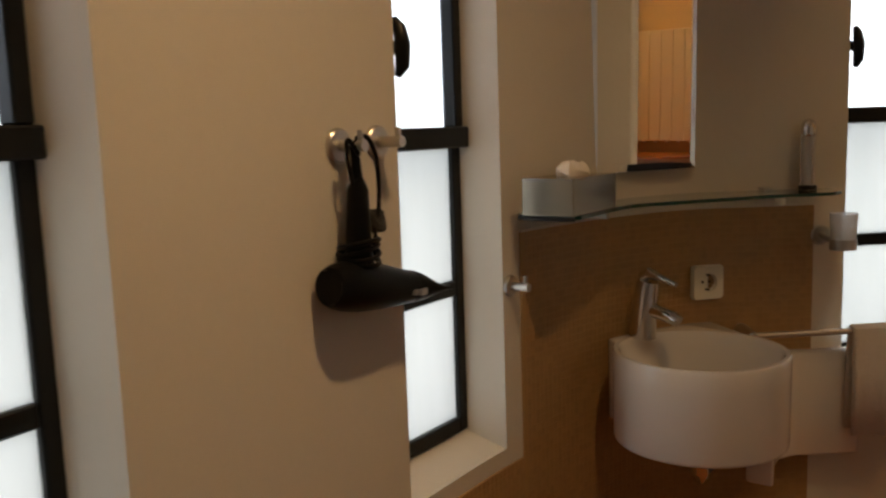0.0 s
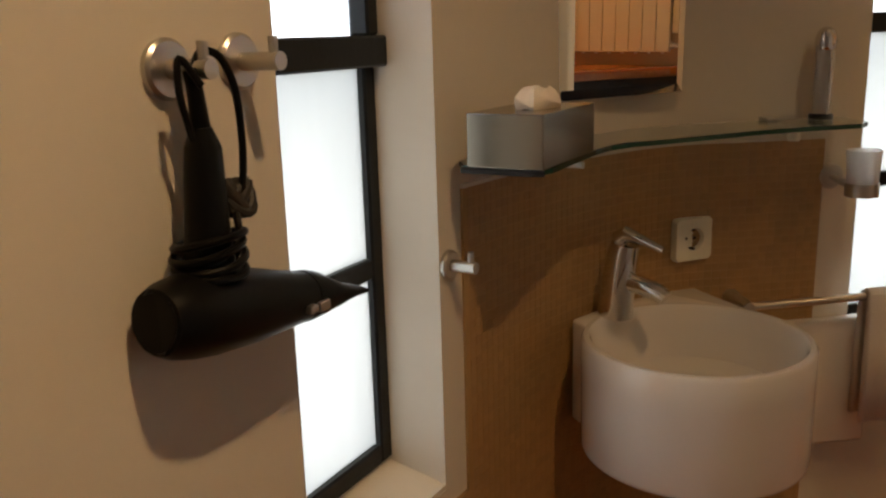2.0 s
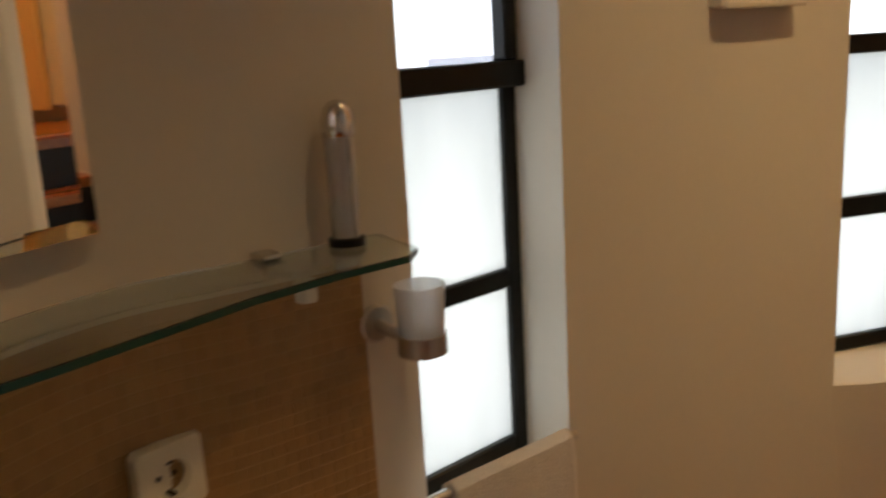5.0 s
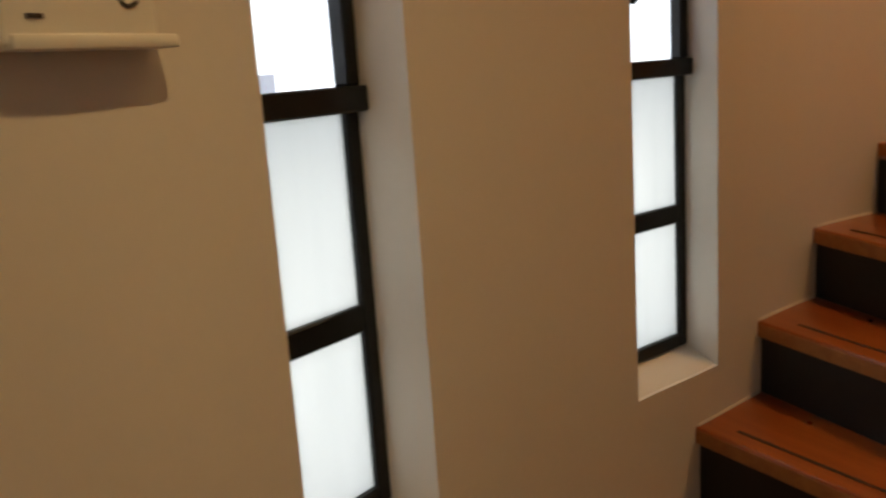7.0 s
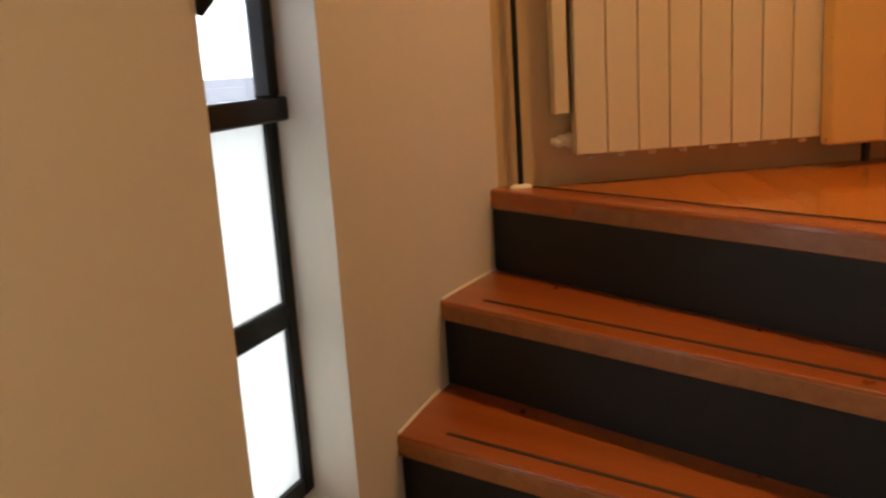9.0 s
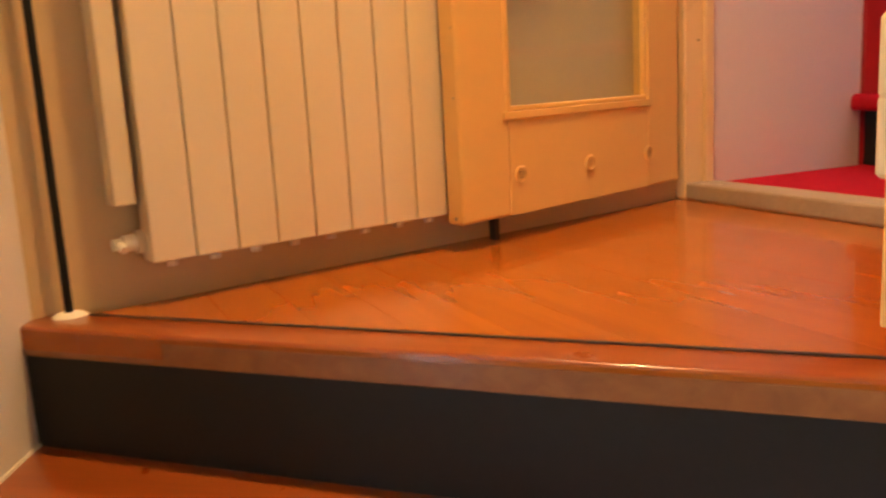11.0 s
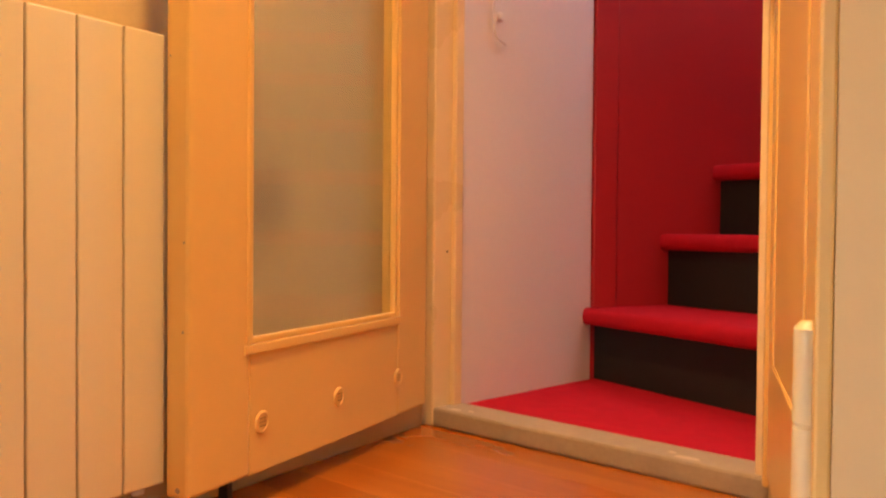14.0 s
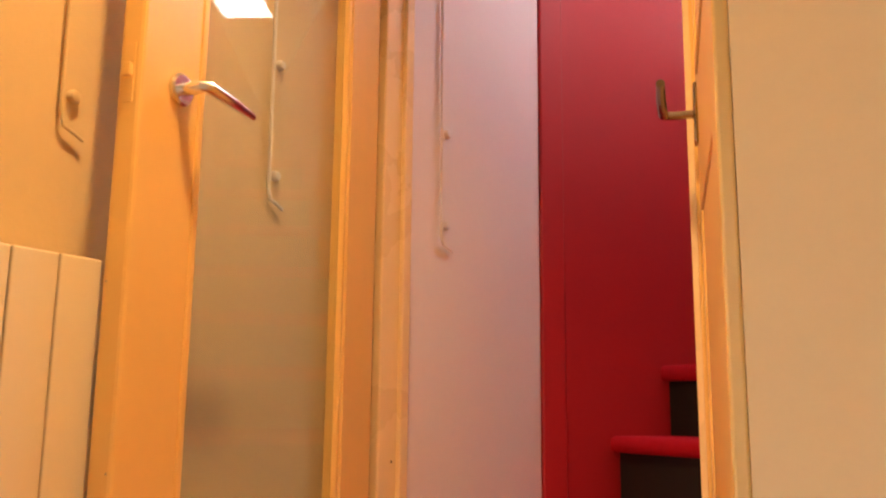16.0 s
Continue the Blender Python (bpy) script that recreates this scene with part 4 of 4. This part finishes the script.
for i, (x, y) in enumerate(fr_pts):
    q0, q1 = Vector(fr_pts[max(i - 1, 0)]), Vector(fr_pts[min(i + 1, len(fr_pts) - 1)])
    t_ = (q1 - q0).normalized()
    o_ = Vector((t_.y, -t_.x)) * 0.0006
    er.append([eb.verts.new((x + o_.x * k, y + o_.y * k, z)) for k, z in ((1, 0.0005), (1, 0.0075), (-2, 0.0075), (-2, 0.0005))])
for a, c in zip(er, er[1:]):
    for i in range(4):
        eb.faces.new((a[i], a[(i + 1) % 4], c[(i + 1) % 4], c[i]))
eb.faces.new(er[0])
eb.faces.new(er[-1][::-1])
part("polished_edge", eb, EDGE_GLASS, shelf)
part("edge_strip", tube([(-0.060, 1.213, 0.002), (0.036, 1.1755, 0.002), (0.050, 1.1755, 0.002)], 0.0046, 8), RUBBER, shelf, "dark rubber strip on the glass edge")
for (x, y) in ((0.43, 1.745), (0.02, 1.43)):
    p, d = on_wall(s_at(x, y))
    m = Matrix.Translation((0, 0, -0.058)) @ frame_on(p.x, p.y, 0.058, d.x, d.y)
    b = box(-0.012, 0.012, -0.045, -0.004, -0.014, -0.0005, 0.002)
    box(-0.012, 0.012, -0.035, -0.004, 0.0085, 0.015, 0.002, b)
    tube([(0, -0.04, -0.008), (0, -0.085, -0.006)], 0.005, 8, b)
    bmesh.ops.transform(b, matrix=m, verts=b.verts[:])
    part("bracket", b, STEEL, shelf)
part("bracket", lathe([(0, -0.016), (0.010, -0.016), (0.011, -0.013), (0.011, -0.0005), (0, -0.0005)], 16, pose(0.455, 1.626, 0)), WHITE_PLASTIC, shelf, "pale plastic support under the glass", smooth=True)
pin_p, pin_d = on_wall(s_at(-0.02, 1.36))
part("support_pin", tube([(pin_p.x, pin_p.y, -0.007), (0.100, 1.305, -0.007)], 0.005, 10), STEEL, shelf, smooth=True)

TB = frame_on(0.036, 1.263, 0.0665, 0.936, -0.352)
tb = empty("tissue_box", TB, "brushed steel tissue box with a tissue sticking out", "tissue box")
part("case", box(-0.057, 0.049, -0.094, 0.094, 0, 0.069, 0.0012), BOX_STEEL, tb)
part("slot", lathe([(0, 0), (0.018, 0), (0.018, 0.0006), (0, 0.0006)], 20, pose(0, 0.0, 0.0692) @ Matrix.Diagonal((1, 2, 1, 1))), DARK, tb)
ts = bmesh.new()
rng = random.Random(4)
rows = []
for i in range(7):
    u = i / 6
    ww = (0.5 + 0.9 * math.sin(math.pi * min(1, u * 0.8 + 0.1)))
    rows.append([ts.verts.new((0.018 * ww * math.cos(a) * (1 + 0.25 * math.sin(3 * a + u)), 0.034 * ww * math.sin(a) * (1 + 0.2 * math.cos(2 * a)), 0.058 + 0.036 * u + 0.004 * math.sin(4 * a + i))) for a in [2 * math.pi * k / 20 for k in range(20)]])
for a, c in zip(rows, rows[1:]):
    for k in range(20):
        ts.faces.new((a[k], a[(k + 1) % 20], c[(k + 1) % 20], c[k]))
ts.faces.new(rows[-1])
part("tissue", ts, TISSUE, tb, smooth=True)

dsp = empty("soap_dispenser", pose(0.528, 1.745, 0.0665), "slim steel cylinder dispenser standing on the glass shelf", "dispenser")
part("tube", lathe([(0, 0.008), (0.016, 0.008), (0.016, 0.125), (0, 0.125)], 24), STEEL, dsp, smooth=True)
part("base", lathe([(0, 0), (0.021, 0), (0.021, 0.008), (0.017, 0.010), (0, 0.010)], 24), BLACK_STEEL, dsp, smooth=True)
part("cap", lathe([(0.017, 0.122), (0.0185, 0.126), (0.0185, 0.140), (0.015, 0.153), (0.008, 0.160), (0, 0.162)], 24), CHROME, dsp, smooth=True)
for a in range(4):
    x, y = 0.0172 * math.cos(a * math.pi / 2 + 0.4), 0.0172 * math.sin(a * math.pi / 2 + 0.4)
    part("rod", tube([(x, y, 0.008), (x, y, 0.128)], 0.002, 8), CHROME, dsp, smooth=True)

cp, cd = on_wall(s_at(0.575, 1.795))
cup = empty("tumbler_holder", frame_on(cp.x, cp.y, 0, cd.x, cd.y), "frosted glass tumbler in a steel wall holder", "tumbler")
part("rose", lathe([(0, 0), (0.024, 0), (0.024, 0.006), (0.021, 0.009), (0, 0.009)], 24, pose(-0.012, 0.001, -0.045, 90)), STEEL, cup, smooth=True)
part("arm", tube([(-0.012, -0.006, -0.045), (-0.010, -0.025, -0.050), (0.0, -0.038, -0.056)], 0.007, 10), STEEL, cup, smooth=True)
part("ring", lathe([(0.027, -0.062), (0.0295, -0.062), (0.0295, -0.038), (0.027, -0.038), (0.027, -0.062)], 32, pose(0.012, -0.062, -0.012)), STEEL, cup, smooth=True)
part("glass", lathe([(0, -0.065), (0.022, -0.065), (0.026, -0.06), (0.0305, 0.018), (0.0290, 0.018), (0.0245, -0.056), (0, -0.058)], 32, pose(0.012, -0.062, -0.008)), CUP_GLASS, cup, smooth=True)

# towel bar and towel
BAR_Z = -0.268
tbar = empty("towel_bar", Matrix(), "brushed steel towel bar on the wall", "towel bar")
a0 = Vector((0.405, 1.668))
p, d = on_wall(s_at(0.385, 1.73))
n_in = Vector((d.y, -d.x))
dirb = Vector((0.945, 0.327))
part("rail", tube([(*(a0 - dirb * 0.012), BAR_Z), (*(a0 + dirb * 0.47), BAR_Z)], 0.0075, 12), STEEL, tbar, smooth=True)
part("mount", tube([(*p, BAR_Z), (*(a0 + n_in * 0.008), BAR_Z)], [0.017, 0.011], 14), STEEL, tbar, smooth=True)
tw = bmesh.new()
cols_ = 26
prof_t = [(0.012, -0.24), (0.013, -0.12), (0.012, -0.02), (0.009, 0.004), (0.0, 0.0115), (-0.009, 0.004), (-0.013, -0.02), (-0.016, -0.12), (-0.018, -0.25)]
perp = Vector((-0.327, 0.945))
rows = []
for i in range(cols_ + 1):
    u = 0.240 + 0.215 * i / cols_
    wv = 0.003 * math.sin(i * 0.35) + 0.001 * math.sin(i * 1.1)
    rows.append([tw.verts.new((*(a0 + dirb * u + perp * (q + (wv * min(1, -zz * 8) if zz < 0 else 0))), BAR_Z + zz + (0.003 * math.sin(i * 0.5) if zz < -0.2 else 0))) for q, zz in prof_t])
for a, c in zip(rows, rows[1:]):
    for k in range(len(prof_t) - 1):
        tw.faces.new((a[k], a[k + 1], c[k + 1], c[k]))
tow = tagged(part("hand_towel", tw, TOWEL, smooth=True), "folded white cotton hand towel over the steel bar", "towel")
so_ = tow.modifiers.new("thick", "SOLIDIFY")
so_.thickness = 0.010
so_.offset = 0

# thermostat box on the wall
tp, td = on_wall(s_at(1.295, 2.03))
th = empty("control_box", frame_on(tp.x, tp.y, 0.312, td.x, td.y), "cream plastic control box on the wall", "control box")
part("case", box(-0.088, 0.082, -0.032, 0.002, 0.0, 0.12, 0.005, seg=3), WHITE_PLASTIC, th, smooth=True)
part("lip", box(-0.080, 0.104, -0.036, -0.004, -0.003, 0.010, 0.003), WHITE_PLASTIC, th, smooth=True)
part("indicator", box(-0.062, -0.046, -0.0335, -0.031, 0.022, 0.026, 0.0005), DARK, th)
part("symbol", tube(spline([(0.035, -0.0325, 0.055), (0.037, -0.0325, 0.042), (0.046, -0.0325, 0.034), (0.058, -0.0325, 0.038)], 5), 0.002, 6), DARK, th)

# ---- mosaic tiles behind the washbasin ----
panel = empty("tile_panel", Matrix(), "brown mosaic tiles on the curved wall behind the washbasin", "tiles", kind="structure")
TS0, TS1 = s_at(-0.068, 1.262), s_at(0.548, 1.785)
TTOP = 0.026


def strip(s0, s1, z0, z1, o0, o1):
    b = bmesh.new()
    k = max(1, int((s1 - s0) / 0.03))
    rows = []
    for i in range(k + 1):
        s = s0 + (s1 - s0) * i / k
        rows.append([b.verts.new((*wall_point(s, o), z)) for o, z in ((o0, z0), (o1, z0), (o1, z1), (o0, z1))])
    for a, c in zip(rows, rows[1:]):
        for i in range(4):
            b.faces.new((a[i], a[(i + 1) % 4], c[(i + 1) % 4], c[i]))
    b.faces.new(rows[0])
    b.faces.new(rows[-1][::-1])
    return b


part("backing", strip(TS0, TS1, FLOOR, TTOP, 0.002, -0.004), GROUT, panel)
part("backing", strip(WINDOWS[1][0] - 0.5, TS0 - 0.0005, FLOOR, -0.435, 0.002, -0.004), GROUT, panel)
part("edge_joint", strip(TS0, TS1, TTOP + 0.0005, TTOP + 0.006, 0.002, -0.0065), PLASTER, panel)
TILE, JOINT = 0.015, 0.0016
tile_bm = bmesh.new()
hw, hx = (TILE - JOINT) / 2, (TILE - 0.0007) / 2
for x, y_, z in ((-hx, 0, -hw), (hx, 0, -hw), (hx, 0, hw), (-hx, 0, hw)):
    tile_bm.verts.new((x, 0.0, z))
tile_bm.verts.ensure_lookup_table()
f0 = [tile_bm.verts.new((v.co.x * 0.93, -0.0006, v.co.z * 0.92)) for v in tile_bm.verts[:4]]
v4 = tile_bm.verts[:4]
tile_bm.faces.new(f0)
for i in range(4):
    tile_bm.faces.new((v4[i], v4[(i + 1) % 4], f0[(i + 1) % 4], f0[i]))
tile_mesh = mesh_of("tile", tile_bm, MOSAIC)
verts, faces = [], []
rng = random.Random(2)


def lay(s0, s1, z0, z1, near):
    nc, nr = int((s1 - s0) / TILE), int((z1 - z0) / TILE)
    for i in range(nc):
        s = s1 - (i + 0.5) * TILE
        p, d = on_wall(s)
        nrm = Vector((-d.y, d.x))
        for k in range(nr):
            z = z1 - (k + 0.5) * TILE
            c = p - nrm * (0.0042 + rng.uniform(0, 0.0002))
            if near and i < 15 and k < 20:
                ob = new("tile", tile_mesh)
                ob.matrix_basis = frame_on(c.x, c.y, z, d.x, d.y)
                ob.parent = panel
                continue
            o = len(verts)
            for q, q2, h_ in ((1.0, 1.0, 0.0), (0.93, 0.92, 0.0006)):
                for a, b_ in ((-hx, -hw), (hx, -hw), (hx, hw), (-hx, hw)):
                    pp = c + d * (a * q) - nrm * h_
                    verts.append((pp.x, pp.y, z + b_ * q2))
            faces.append((o + 4, o + 5, o + 6, o + 7))
            for a in range(4):
                faces.append((o + a, o + (a + 1) % 4, o + 4 + (a + 1) % 4, o + 4 + a))


lay(TS0, TS1, FLOOR, TTOP, True)
lay(WINDOWS[1][0] - 0.1, TS0, FLOOR, -0.435, False)
me = bpy.data.meshes.new("mosaic_field")
me.from_pydata(verts, [], faces)
me.materials.append(MOSAIC)
mf = new("mosaic_field", me)
mf.parent = panel
tagged(mf, kind="stuff")

# ---- outside ----
HAZE = bpy.data.materials.new("bright_haze")
HAZE.use_nodes = True
HAZE.node_tree.nodes["Principled BSDF"].inputs["Base Color"].default_value = (0.8, 0.82, 0.85, 1)
HAZE.node_tree.nodes["Principled BSDF"].inputs["Emission Color"].default_value = (0.96, 0.98, 1.0, 1)
HAZE.node_tree.nodes["Principled BSDF"].inputs["Emission Strength"].default_value = 0.72
hz = bmesh.new()
ring = [(hz.verts.new((330 * math.cos(2 * math.pi * i / 64), 330 * math.sin(2 * math.pi * i / 64), -21)), hz.verts.new((330 * math.cos(2 * math.pi * i / 64), 330 * math.sin(2 * math.pi * i / 64), 190))) for i in range(64)]
for a, c in zip(ring, ring[1:] + ring[:1]):
    hz.faces.new((a[0], c[0], c[1], a[1]))
tagged(part("backdrop", hz, HAZE), "bright white haze of an overcast horizon", "sky", kind="structure")
tagged(part("ground", box(-400, 400, -400, 400, -22, -21.5), GROUND), "grey city ground far below", "ground", kind="structure")
rng = random.Random(9)
for i in range(16):
    a = radians(20 + 10 * i + rng.uniform(-3, 3))
    dist = rng.uniform(90, 150)
    wdt, hgt = rng.uniform(12, 26), rng.uniform(17.8, 20.6)
    hb_ = box(-wdt / 2, wdt / 2, -6, 6, 0, hgt)
    box(-wdt / 4, wdt / 5, -3, 3, hgt, hgt + rng.uniform(1.0, 3), 0, hb_)
    tagged(part("far_building", hb_, CITY, m=pose(dist * math.cos(a), dist * math.sin(a), -21.6, 0, 0, math.degrees(a) + 90)), "pale distant city building seen through the window", "building", "distant buildings")
